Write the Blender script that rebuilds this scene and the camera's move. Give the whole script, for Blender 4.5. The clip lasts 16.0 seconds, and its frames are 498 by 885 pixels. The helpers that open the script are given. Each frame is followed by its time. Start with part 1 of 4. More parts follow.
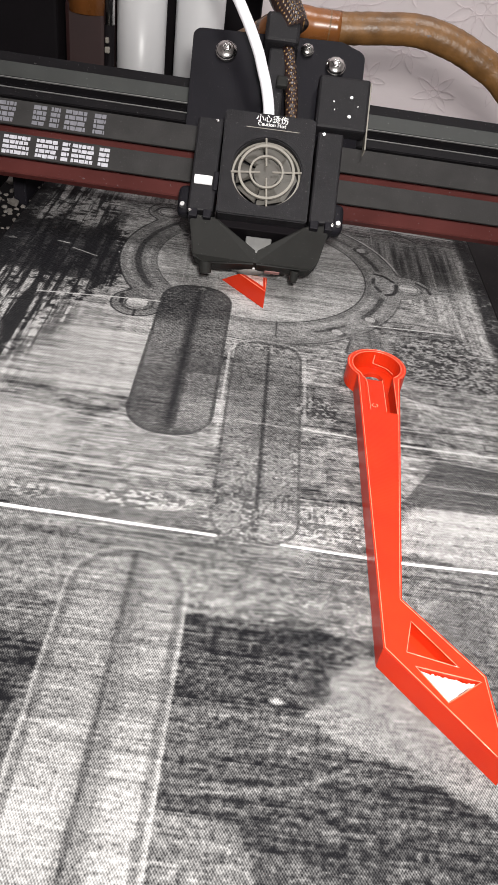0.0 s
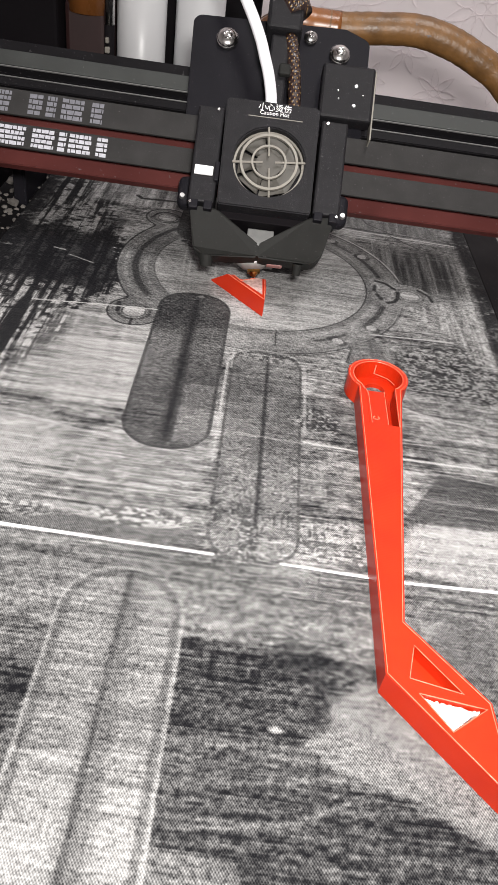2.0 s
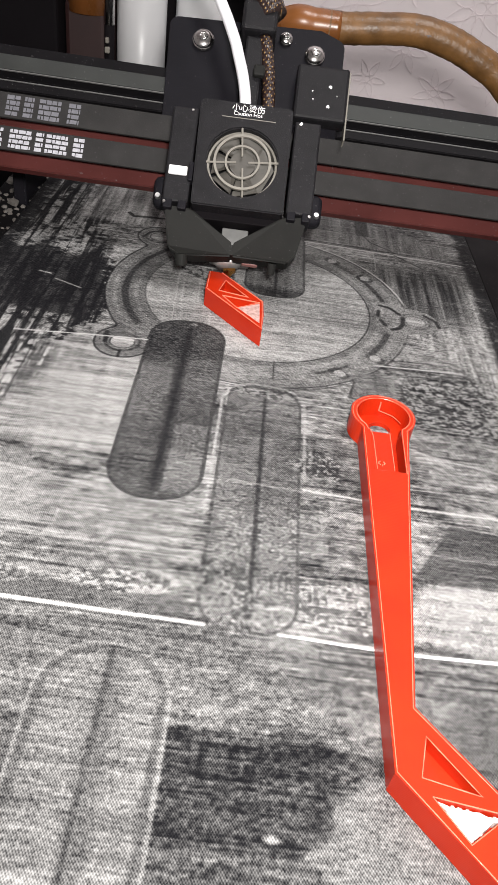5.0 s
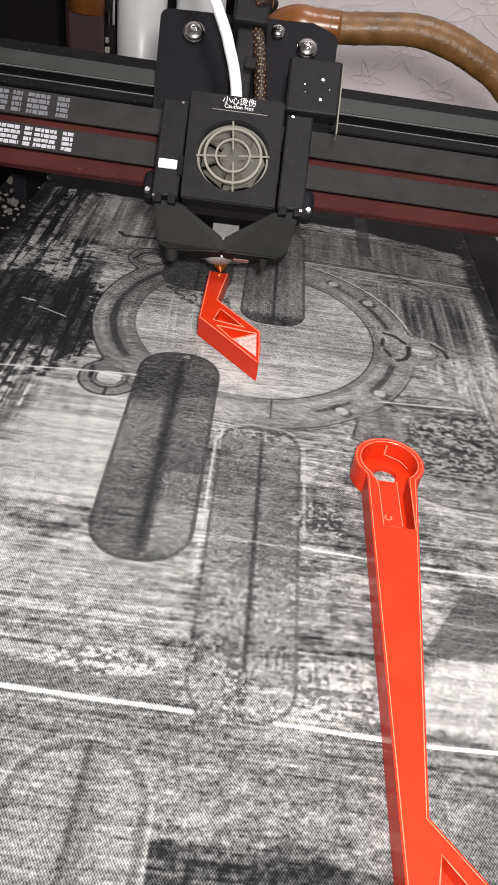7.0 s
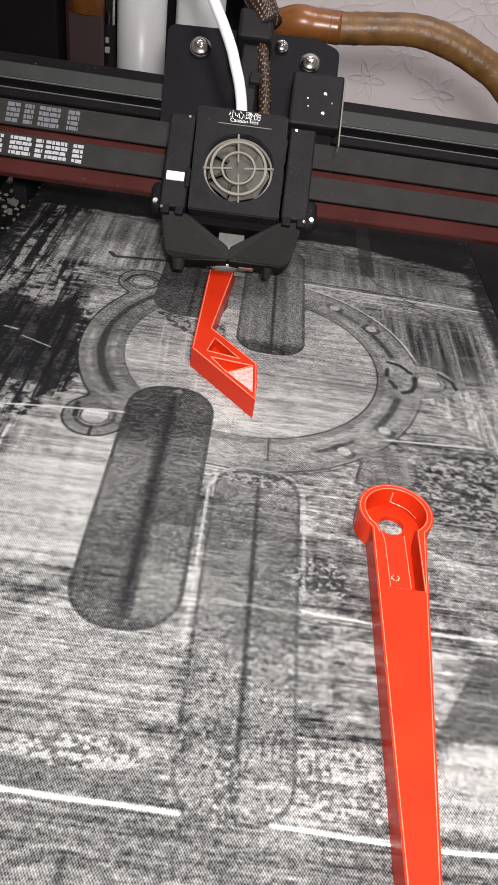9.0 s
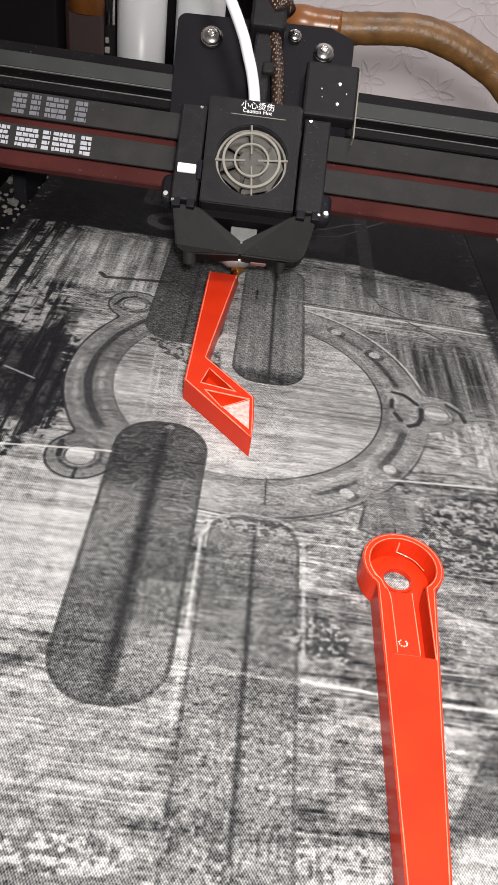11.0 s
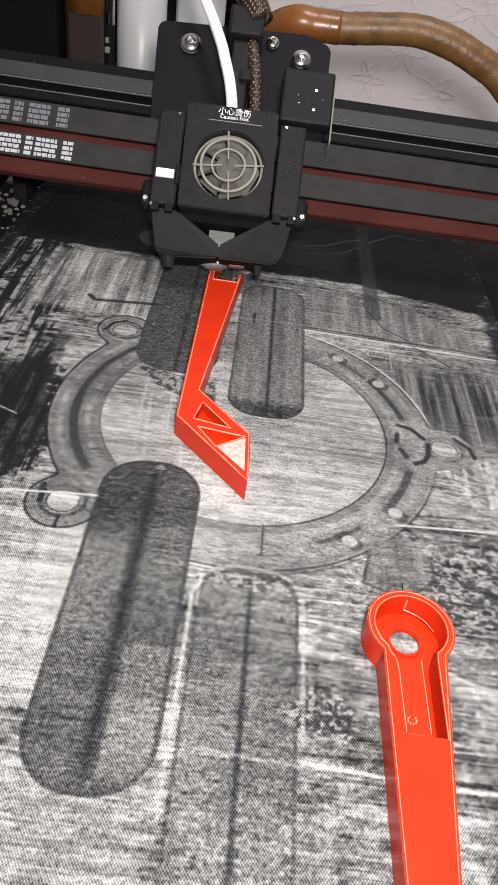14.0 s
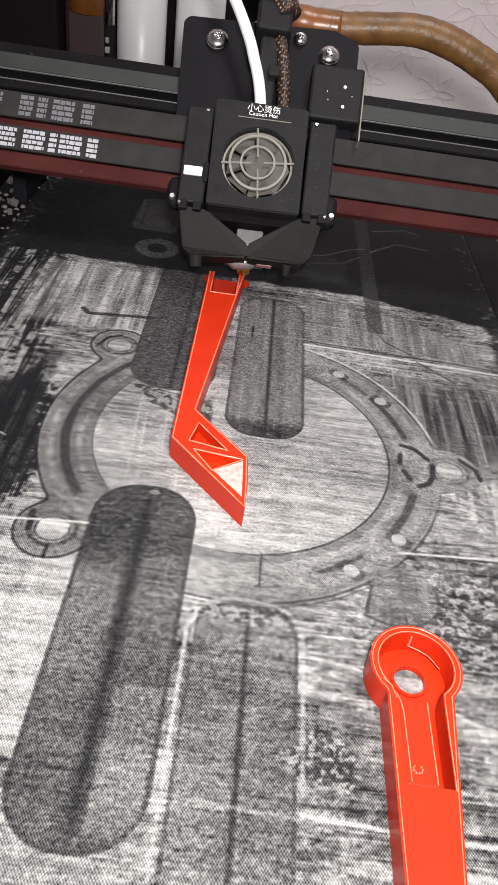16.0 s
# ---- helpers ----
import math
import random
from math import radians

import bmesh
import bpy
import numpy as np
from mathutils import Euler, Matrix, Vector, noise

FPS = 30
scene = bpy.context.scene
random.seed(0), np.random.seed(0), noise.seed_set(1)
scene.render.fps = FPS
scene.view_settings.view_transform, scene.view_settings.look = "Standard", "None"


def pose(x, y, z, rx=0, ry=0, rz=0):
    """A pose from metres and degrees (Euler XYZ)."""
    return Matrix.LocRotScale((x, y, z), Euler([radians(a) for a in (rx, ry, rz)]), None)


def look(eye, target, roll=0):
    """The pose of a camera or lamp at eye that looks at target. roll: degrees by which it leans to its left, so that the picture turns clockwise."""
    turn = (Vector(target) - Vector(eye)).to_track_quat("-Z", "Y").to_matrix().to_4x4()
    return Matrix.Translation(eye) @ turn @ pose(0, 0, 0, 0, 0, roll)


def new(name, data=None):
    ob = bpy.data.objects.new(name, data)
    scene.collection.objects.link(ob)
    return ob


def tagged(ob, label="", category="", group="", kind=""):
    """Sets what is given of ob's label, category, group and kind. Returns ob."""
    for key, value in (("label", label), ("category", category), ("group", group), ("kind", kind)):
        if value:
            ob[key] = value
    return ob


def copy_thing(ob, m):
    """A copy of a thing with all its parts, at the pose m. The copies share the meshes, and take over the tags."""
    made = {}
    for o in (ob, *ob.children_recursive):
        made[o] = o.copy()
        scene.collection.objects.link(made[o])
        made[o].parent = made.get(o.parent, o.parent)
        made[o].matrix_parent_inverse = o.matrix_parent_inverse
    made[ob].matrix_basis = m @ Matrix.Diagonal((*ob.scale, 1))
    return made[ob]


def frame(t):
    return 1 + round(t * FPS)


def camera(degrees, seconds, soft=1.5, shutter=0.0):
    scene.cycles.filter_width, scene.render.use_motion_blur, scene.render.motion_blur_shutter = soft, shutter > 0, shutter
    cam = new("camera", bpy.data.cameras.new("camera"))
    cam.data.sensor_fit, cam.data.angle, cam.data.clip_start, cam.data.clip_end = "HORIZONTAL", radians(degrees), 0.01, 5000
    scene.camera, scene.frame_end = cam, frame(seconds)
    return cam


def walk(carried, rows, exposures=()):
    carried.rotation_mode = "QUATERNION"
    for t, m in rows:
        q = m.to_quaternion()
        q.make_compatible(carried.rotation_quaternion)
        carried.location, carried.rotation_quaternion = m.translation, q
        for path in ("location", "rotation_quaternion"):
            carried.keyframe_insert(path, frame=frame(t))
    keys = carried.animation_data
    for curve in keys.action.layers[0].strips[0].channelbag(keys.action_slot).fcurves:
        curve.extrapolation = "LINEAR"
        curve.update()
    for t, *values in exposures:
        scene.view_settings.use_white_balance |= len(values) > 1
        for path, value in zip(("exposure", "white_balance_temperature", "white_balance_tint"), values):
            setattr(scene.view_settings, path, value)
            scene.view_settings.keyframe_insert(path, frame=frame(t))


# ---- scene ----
cam = camera(37.48, 16.0, soft=0.85)
EYE = 0.155
CAM_POSE = (pose(0, 0, EYE, 0, 0, -2.2426) @ pose(0, 0, 0, -39.2356) @ pose(0, 0, 0, 0, -9.1892) @ pose(0, 0, 0, 90))
walk(cam, [(0.0, CAM_POSE), (16.0, CAM_POSE)], exposures=[(0.0, 0.16), (4.0, 0.13), (7.0, 0.07), (9.0, -0.04), (12.0, 0.0), (16.0, 0.02)])

# ---- light ----
world = bpy.data.worlds.new("room_air")
scene.world = world
world.use_nodes = True
world.node_tree.nodes["Background"].inputs[0].default_value = (1.0, 0.98, 0.97, 1)
world.node_tree.nodes["Background"].inputs[1].default_value = 0.16


def area_lamp(name, eye, target, size, power, color=(1, 1, 1)):
    data = bpy.data.lights.new(name, "AREA")
    data.shape, data.size, data.energy, data.color = "DISK", size, power, color
    ob = new(name, data)
    ob.matrix_world = look(eye, target)
    return ob


# the lamp of the filming phone beside its lens
area_lamp("phone_lamp", (0.014, -0.008, 0.192), (0.03, 0.46, 0.06), 0.03, 1.85, (1.0, 0.97, 0.93))
# an unseen overhead lamp, added to brighten the wall and even out the belt
area_lamp("overhead_fill", (0.35, 0.0, 1.9), (0.1, 0.5, 0.0), 0.6, 21.0, (1.0, 0.97, 0.95))

MM = 0.001
Y_PRINT = 0.3014   # where the sloping print plane meets the belt
# travel of the belt in mm
TRAVEL = [(0.0, 0.0), (0.5, 1.8), (1.0, 3.5), (1.5, 5.5), (2.0, 7.2), (2.5, 9.5), (3.0, 12.4), (3.5, 16.0), (4.0, 19.8),
          (4.2, 21.9), (6.3, 47.4), (6.5, 50.0), (7.0, 55.5), (7.5, 61.4), (8.0, 67.0), (8.5, 72.6), (9.0, 78.2), (9.2, 80.4),
          (11.3, 101.7), (11.5, 103.4), (12.0, 106.5), (12.5, 109.1), (13.0, 112.1), (13.5, 115.5), (14.0, 119.5),
          (14.5, 122.9), (15.0, 126.1), (15.5, 128.9), (16.0, 130.8)]
# print head: sideways and along the gantry's slope, mm
HEAD = [(0.0, 0.4, 0.0), (0.5, 4.8, 6.1), (1.0, 0.3, 1.3), (1.5, -10.7, 9.4), (2.0, 0.8, 8.7), (2.5, -16.8, 4.4), (3.0, -10.4, -0.1),
        (3.5, -8.2, 4.1), (4.0, -9.6, 6.9), (4.2, -10.4, 5.5), (4.7, -3.0, 2.0), (5.2, -13.5, 7.0), (5.7, -7.5, 3.0), (6.3, -16.7, 5.2),
        (6.5, -10.4, 5.5), (7.0, -13.7, 9.5), (7.5, -15.9, 9.3), (8.0, -8.7, 9.5), (8.5, -11.7, 9.2), (9.0, -11.2, -0.3), (9.2, -16.5, 4.1),
        (9.7, -9.0, 8.0), (10.2, -14.5, 2.5), (10.7, -8.0, 6.0), (11.3, -5.9, 9.0), (11.5, -16.2, 1.3), (12.0, -7.8, 6.2), (12.5, -6.1, 0.1),
        (13.0, -16.2, 0.9), (13.5, -13.6, 7.1), (14.0, -15.4, 1.1), (14.5, -11.9, 1.2), (15.0, -15.0, 8.4), (15.5, -15.7, 1.5), (16.0, -3.6, 6.8)]


def travel_time(mm):
    """Seconds at which the belt has gone so far."""
    return float(np.interp(mm, [b for a, b in TRAVEL], [a for a, b in TRAVEL]))


# ---- materials ----
def material(name):
    mat = bpy.data.materials.new(name)
    mat.use_nodes = True
    return mat, mat.node_tree.nodes, mat.node_tree.links, mat.node_tree.nodes["Principled BSDF"]


def surface(name, base, rough=0.5, metal=0.0, vary=0.25, size=120.0, bump=0.1, fine=900.0, dust=0.0, spec=0.5):
    """A procedural surface: mottled base colour, grain in relief, uneven gloss and, if wanted, light dust specks."""
    mat, n, l, p = material(name)
    co = n.new("ShaderNodeTexCoord")
    big = n.new("ShaderNodeTexNoise")
    big.inputs["Scale"].default_value, big.inputs["Detail"].default_value = size, 5
    l.new(co.outputs["Object"], big.inputs["Vector"])
    mix = n.new("ShaderNodeMix")
    mix.data_type = "RGBA"
    mix.inputs["A"].default_value = (*[c * (1 - vary) for c in base], 1)
    mix.inputs["B"].default_value = (*[min(1, c * (1 + vary)) for c in base], 1)
    l.new(big.outputs["Fac"], mix.inputs["Factor"])
    out = mix.outputs["Result"]
    small = n.new("ShaderNodeTexNoise")
    small.inputs["Scale"].default_value, small.inputs["Detail"].default_value = fine, 3
    l.new(co.outputs["Object"], small.inputs["Vector"])
    if dust:
        ramp = n.new("ShaderNodeMapRange")
        ramp.inputs["From Min"].default_value, ramp.inputs["From Max"].default_value = 0.70 - 0.08 * dust, 0.76
        l.new(small.outputs["Fac"], ramp.inputs["Value"])
        speck = n.new("ShaderNodeMix")
        speck.data_type = "RGBA"
        speck.inputs["B"].default_value = (0.13, 0.12, 0.125, 1)
        l.new(ramp.outputs["Result"], speck.inputs["Factor"])
        l.new(out, speck.inputs["A"])
        out = speck.outputs["Result"]
    l.new(out, p.inputs["Base Color"])
    rr = n.new("ShaderNodeMapRange")
    rr.inputs["To Min"].default_value, rr.inputs["To Max"].default_value = max(0.03, rough - 0.12), min(1, rough + 0.12)
    l.new(big.outputs["Fac"], rr.inputs["Value"])
    l.new(rr.outputs["Result"], p.inputs["Roughness"])
    p.inputs["Metallic"].default_value = metal
    p.inputs["Specular IOR Level"].default_value = spec
    if bump:
        b = n.new("ShaderNodeBump")
        b.inputs["Strength"].default_value, b.inputs["Distance"].default_value = bump, 0.0003
        l.new(small.outputs["Fac"], b.inputs["Height"])
        l.new(b.outputs["Normal"], p.inputs["Normal"])
    return mat


def red_plastic():
    """Glossy printed plastic with fine layer lines that slope with the print plane."""
    mat, n, l, p = material("red_printed_plastic")
    co = n.new("ShaderNodeTexCoord")
    wave = n.new("ShaderNodeTexWave")
    wave.bands_direction = "Y"
    wave.inputs["Scale"].default_value, wave.inputs["Distortion"].default_value = 700.0, 0.6
    wave.inputs["Detail"].default_value = 1
    turn = n.new("ShaderNodeMapping")
    turn.inputs["Rotation"].default_value = (radians(-45), 0, 0)
    l.new(co.outputs["Object"], turn.inputs["Vector"])
    l.new(turn.outputs["Vector"], wave.inputs["Vector"])
    noi = n.new("ShaderNodeTexNoise")
    noi.inputs["Scale"].default_value, noi.inputs["Detail"].default_value = 90.0, 4
    l.new(co.outputs["Object"], noi.inputs["Vector"])
    mix = n.new("ShaderNodeMix")
    mix.data_type = "RGBA"
    mix.inputs["A"].default_value, mix.inputs["B"].default_value = (0.40, 0.014, 0.004, 1), (0.53, 0.030, 0.005, 1)
    l.new(noi.outputs["Fac"], mix.inputs["Factor"])
    l.new(mix.outputs["Result"], p.inputs["Base Color"])
    p.inputs["Roughness"].default_value = 0.34
    p.inputs["Specular IOR Level"].default_value = 0.22
    p.inputs["Subsurface Weight"].default_value = 0.0
    b = n.new("ShaderNodeBump")
    b.inputs["Strength"].default_value, b.inputs["Distance"].default_value = 0.035, 0.0002
    l.new(wave.outputs["Fac"], b.inputs["Height"])
    l.new(b.outputs["Normal"], p.inputs["Normal"])
    return mat


def belt_fabric():
    """Black coated fabric whose white residue comes from the mesh's own wear and shade map, broken up by the weave and
    grain.
    """
    mat, n, l, p = material("worn_black_belt")
    co = n.new("ShaderNodeTexCoord")
    at = n.new("ShaderNodeAttribute")
    at.attribute_name = "residue"

    def tex(kind, scale, **kw):
        t = n.new(kind)
        t.inputs["Scale"].default_value = scale
        for k, v in kw.items():
            t.inputs[k].default_value = v
        l.new(co.outputs["Object"], t.inputs["Vector"])
        return t

    def math_node(op, a, b):
        m = n.new("ShaderNodeMath")
        m.operation = op
        for i, v in enumerate((a, b)):
            if isinstance(v, (int, float)):
                m.inputs[i].default_value = v
            else:
                l.new(v, m.inputs[i])
        return m.outputs[0]

    def sine(v, period_x, period_y):
        """A wave over the cloth with the given periods in metres."""
        return math_node("SINE", math_node("ADD", math_node("MULTIPLY", v[0], 2 * math.pi / period_x), math_node("MULTIPLY", v[1], 2 * math.pi / period_y)), 0.0)

    warp = tex("ShaderNodeTexNoise", 60.0, Detail=1.0)
    bend = n.new("ShaderNodeVectorMath")
    bend.operation = "MULTIPLY_ADD"
    l.new(warp.outputs["Color"], bend.inputs[0])
    bend.inputs[1].default_value = (0.0012, 0.0012, 0.0)
    l.new(co.outputs["Object"], bend.inputs[2])
    axes = n.new("ShaderNodeSeparateXYZ")
    l.new(bend.outputs[0], axes.inputs[0])
    xy = (axes.outputs[0], axes.outputs[1])
    # diamond weave: one diagonal of the twill stands higher than the other
    weave = math_node("ADD", math_node("MULTIPLY", sine(xy, 0.00064, 0.00096), 0.6), math_node("MULTIPLY", sine(xy, -0.00064, 0.00096), 0.4))
    stretch = n.new("ShaderNodeMapping")
    stretch.inputs["Scale"].default_value = (0.28, 1.0, 1.0)
    l.new(co.outputs["Object"], stretch.inputs["Vector"])
    thread = n.new("ShaderNodeTexNoise")
    thread.inputs["Scale"].default_value, thread.inputs["Detail"].default_value = 1150.0, 2.0
    l.new(stretch.outputs["Vector"], thread.inputs["Vector"])
    grain = tex("ShaderNodeTexNoise", 1200.0, Detail=2.0)
    blot = tex("ShaderNodeTexNoise", 520.0, Detail=4.0)
    g = math_node("ADD", math_node("MULTIPLY", math_node("SUBTRACT", grain.outputs["Fac"], 0.5), 1.25),
                  math_node("MULTIPLY", math_node("SUBTRACT", blot.outputs["Fac"], 0.5), 0.3))
    g = math_node("ADD", g, math_node("MULTIPLY", weave, 0.31))
    g = math_node("ADD", g, math_node("MULTIPLY", math_node("SUBTRACT", thread.outputs["Fac"], 0.5), 0.85))
    # the grain shows most where residue half covers the fabric
    cover = math_node("MULTIPLY", at.outputs["Fac"], math_node("SUBTRACT", 1.25, at.outputs["Fac"]))
    r = math_node("ADD", at.outputs["Fac"], math_node("MULTIPLY", math_node("ADD", math_node("MULTIPLY", cover, 1.5), 0.06), g))
    clampn = n.new("ShaderNodeClamp")
    l.new(r, clampn.inputs["Value"])
    sq = math_node("POWER", clampn.outputs[0], 1.55)
    mix = n.new("ShaderNodeMix")
    mix.data_type = "RGBA"
    mix.inputs["A"].default_value, mix.inputs["B"].default_value = (0.006, 0.006, 0.0075, 1), (0.455, 0.451, 0.447, 1)
    l.new(sq, mix.inputs["Factor"])
    l.new(mix.outputs["Result"], p.inputs["Base Color"])
    rr = n.new("ShaderNodeMapRange")
    rr.inputs["To Min"].default_value, rr.inputs["To Max"].default_value = 0.55, 0.8
    p.inputs["Specular IOR Level"].default_value = 0.06
    l.new(clampn.outputs[0], rr.inputs["Value"])
    l.new(rr.outputs["Result"], p.inputs["Roughness"])
    b = n.new("ShaderNodeBump")
    b.inputs["Strength"].default_value, b.inputs["Distance"].default_value = 0.35, 0.0002
    l.new(math_node("ADD", math_node("MULTIPLY", weave, 0.5), math_node("ADD", thread.outputs["Fac"], grain.outputs["Fac"])), b.inputs["Height"])
    l.new(b.outputs["Normal"], p.inputs["Normal"])
    return mat


def braid():
    """Black braided sleeve with gold threads showing in rows of flecks."""
    mat, n, l, p = material("black_gold_braid")
    co = n.new("ShaderNodeTexCoord")
    prod = None
    for turn_deg in (35, -35):
        mp = n.new("ShaderNodeMapping")
        mp.inputs["Rotation"].default_value = (0, 0, radians(turn_deg))
        w = n.new("ShaderNodeTexWave")
        w.inputs["Scale"].default_value, w.inputs["Distortion"].default_value = 190.0, 1.5
        l.new(co.outputs["Object"], mp.inputs["Vector"])
        l.new(mp.outputs["Vector"], w.inputs["Vector"])
        if prod is None:
            prod = w.outputs["Fac"]
        else:
            m = n.new("ShaderNodeMath")
            m.operation = "MULTIPLY"
            l.new(prod, m.inputs[0])
            l.new(w.outputs["Fac"], m.inputs[1])
            prod = m.outputs[0]
    rng = n.new("ShaderNodeMapRange")
    rng.inputs["From Min"].default_value, rng.inputs["From Max"].default_value = 0.62, 0.9
    l.new(prod, rng.inputs["Value"])
    mix = n.new("ShaderNodeMix")
    mix.data_type = "RGBA"
    mix.inputs["A"].default_value, mix.inputs["B"].default_value = (0.020, 0.010, 0.009, 1), (0.30, 0.18, 0.06, 1)
    l.new(rng.outputs["Result"], mix.inputs["Factor"])
    l.new(mix.outputs["Result"], p.inputs["Base Color"])
    p.inputs["Roughness"].default_value = 0.35
    b = n.new("ShaderNodeBump")
    b.inputs["Strength"].default_value, b.inputs["Distance"].default_value = 0.6, 0.0006
    l.new(prod, b.inputs["Height"])
    l.new(b.outputs["Normal"], p.inputs["Normal"])
    return mat


RED = red_plastic()
BELT = belt_fabric()
BLACK_PLASTIC = surface("black_plastic", (0.011, 0.0105, 0.012), 0.5, 0, 0.6, 140, 0.3, 2300, 0.6, 0.12)
BLACK_METAL = surface("black_coated_steel", (0.0095, 0.009, 0.0115), 0.5, 0.0, 0.4, 60, 0.1, 1500, 0.15, 0.06)
DUCT_PLASTIC = surface("dark_grey_plastic", (0.015, 0.015, 0.0143), 0.55, 0, 0.3, 120, 0.1, 1200, 0.05, 0.08)
ANODISED = surface("black_anodised_aluminium", (0.008, 0.0075, 0.0085), 0.5, 0.1, 0.35, 50, 0.05, 1200, 0.1, 0.05)
RED_PROFILE = surface("dark_red_aluminium", (0.080, 0.021, 0.019), 0.5, 0.1, 0.6, 30, 0.06, 900, 0.1, 0.18)
STEEL = surface("bright_steel", (0.62, 0.61, 0.60), 0.22, 1.0, 0.15, 300, 0.05)
GRILLE = surface("dusty_grey_grille", (0.185, 0.172, 0.15), 0.55, 0.0, 0.25, 300, 0.2)
FAN_DARK = surface("fan_blades_grey", (0.060, 0.055, 0.048), 0.6, 0, 0.35, 250, 0.2)
WHITE_PLASTIC = surface("white_plastic", (0.80, 0.80, 0.80), 0.4, 0, 0.06, 80, 0.05)
TUBE_WHITE = surface("white_tube", (0.82, 0.82, 0.86), 0.35, 0, 0.05, 80, 0.03)
RUBBER = surface("timing_belt_rubber", (0.028, 0.027, 0.027), 0.65, 0, 0.35, 120, 0.2, 1200, 0.12, 0.07)
INK = surface("white_belt_print", (0.38, 0.38, 0.42), 0.6, 0, 0.5, 900, 0.1)
INK_FAINT = surface("faded_belt_print", (0.13, 0.13, 0.15), 0.6, 0, 0.45, 700, 0.1)
BRASS = surface("brass", (0.75, 0.42, 0.13), 0.3, 1.0, 0.2, 300, 0.05)
CAN_GREY = surface("light_grey_painted_metal", (0.45, 0.45, 0.46), 0.4, 0.0, 0.10, 30, 0.05)
SINK_GREY = surface("dull_grey_metal", (0.15, 0.15, 0.148), 0.6, 0.2, 0.3, 200, 0.2)
SPECKLED_GLARE = surface("speckled_white_glare", (0.62, 0.58, 0.56), 0.5, 0.0, 0.6, 900, 0.6, 1200)
# same plastic in a paler red, which paints the highlights on its edges
HIGHLIGHT_BEAD = surface("red_bead_painted_highlight", (0.87, 0.19, 0.12), 0.16, 0.0, 0.5, 600, 0.3, 1500, 0.0, 0.8)
# pale red that paints a glare onto the growing lever's tip
GLARE_RED = surface("red_with_painted_glare", (0.72, 0.36, 0.33), 0.2, 0.0, 0.85, 700, 0.6, 900)
ALUMINIUM = surface("grey_aluminium", (0.50, 0.50, 0.50), 0.42, 1.0, 0.12, 60, 0.1)
HOSE = surface("brown_braided_sleeve", (0.15, 0.072, 0.022), 0.42, 0.0, 0.95, 110, 0.8, 480, 0.5, 0.5)
GOLD_MESH = braid()
DARK = surface("dark_machine_body", (0.006, 0.005, 0.006), 0.7, 0, 0.3, 40, 0.1, 900, 0.0, 0.05)
MAROON = surface("dark_maroon_body", (0.020, 0.005, 0.005), 0.6, 0, 0.4, 40, 0.1)
AMBER = surface("amber_brown_part", (0.19, 0.068, 0.018), 0.28, 0.0, 0.6, 50, 0.1)
HOT_METAL = surface("bright_worn_aluminium", (0.30, 0.29, 0.28), 0.42, 0.45, 0.4, 260, 0.2, 1100)
BED = surface("black_bed_plate", (0.03, 0.03, 0.032), 0.5, 0.2, 0.3, 40, 0.1)
CRUMB = surface("pale_plastic_crumbs", (0.13, 0.12, 0.11), 0.6, 0, 0.8, 150, 0.3)
TABLE = surface("dark_table_top", (0.06, 0.05, 0.045), 0.5, 0, 0.4, 12, 0.2, 200)
ROOM = surface("painted_plaster", (0.62, 0.60, 0.59), 0.8, 0, 0.06, 6, 0.2, 120)
WALLPAPER = surface("pale_pink_wallpaper", (0.88, 0.80, 0.82), 0.7, 0, 0.05, 14, 0.12, 300)
OUTLINE = surface("grey_wallpaper_drawing", (0.80, 0.72, 0.745), 0.7, 0, 0.2, 100, 0.0)


# ---- mesh helpers ----
def mesh_of(name, bm, mats, smooth=False):
    bmesh.ops.recalc_face_normals(bm, faces=bm.faces[:])
    me = bpy.data.meshes.new(name)
    bm.to_mesh(me)
    bm.free()
    for m in (mats if isinstance(mats, (list, tuple)) else [mats]):
        me.materials.append(m)
    if smooth:
        for f in me.polygons:
            f.use_smooth = True
    return me


def part(name, bm, mats, parent=None, label="", smooth=False):
    ob = new(name, mesh_of(name, bm, mats, smooth))
    ob.parent = parent
    if label:
        ob["label"] = label
    return ob


def add_box(bm, x0, x1, y0, y1, z0, z1, bevel=0.0, segments=2):
    """A box in mm, with rounded edges."""
    r = bmesh.ops.create_cube(bm, size=1.0)
    bmesh.ops.scale(bm, vec=((x1 - x0) * MM, (y1 - y0) * MM, (z1 - z0) * MM), verts=r["verts"])
    bmesh.ops.translate(bm, vec=((x0 + x1) / 2 * MM, (y0 + y1) / 2 * MM, (z0 + z1) / 2 * MM), verts=r["verts"])
    if bevel:
        edges = list({e for v in r["verts"] for e in v.link_edges})
        bmesh.ops.bevel(bm, geom=edges, offset=bevel * MM, segments=segments, affect="EDGES", profile=0.5)
    return bm


def box(*a, bevel=0.6, segments=2):
    return add_box(bmesh.new(), *a, bevel=bevel, segments=segments)


def add_cyl(bm, a, b, r0, r1=None, n=24, cap=True):
    """A rod or cone from a to b, mm."""
    a, b = Vector(a) * MM, Vector(b) * MM
    m = Matrix.Translation((a + b) / 2) @ (b - a).to_track_quat("Z", "Y").to_matrix().to_4x4()
    bmesh.ops.create_cone(bm, cap_ends=cap, segments=n, radius1=r0 * MM, radius2=(r0 if r1 is None else r1) * MM, depth=(b - a).length, matrix=m)
    return bm


def cyl(a, b, r0, r1=None, n=24):
    return add_cyl(bmesh.new(), a, b, r0, r1, n)


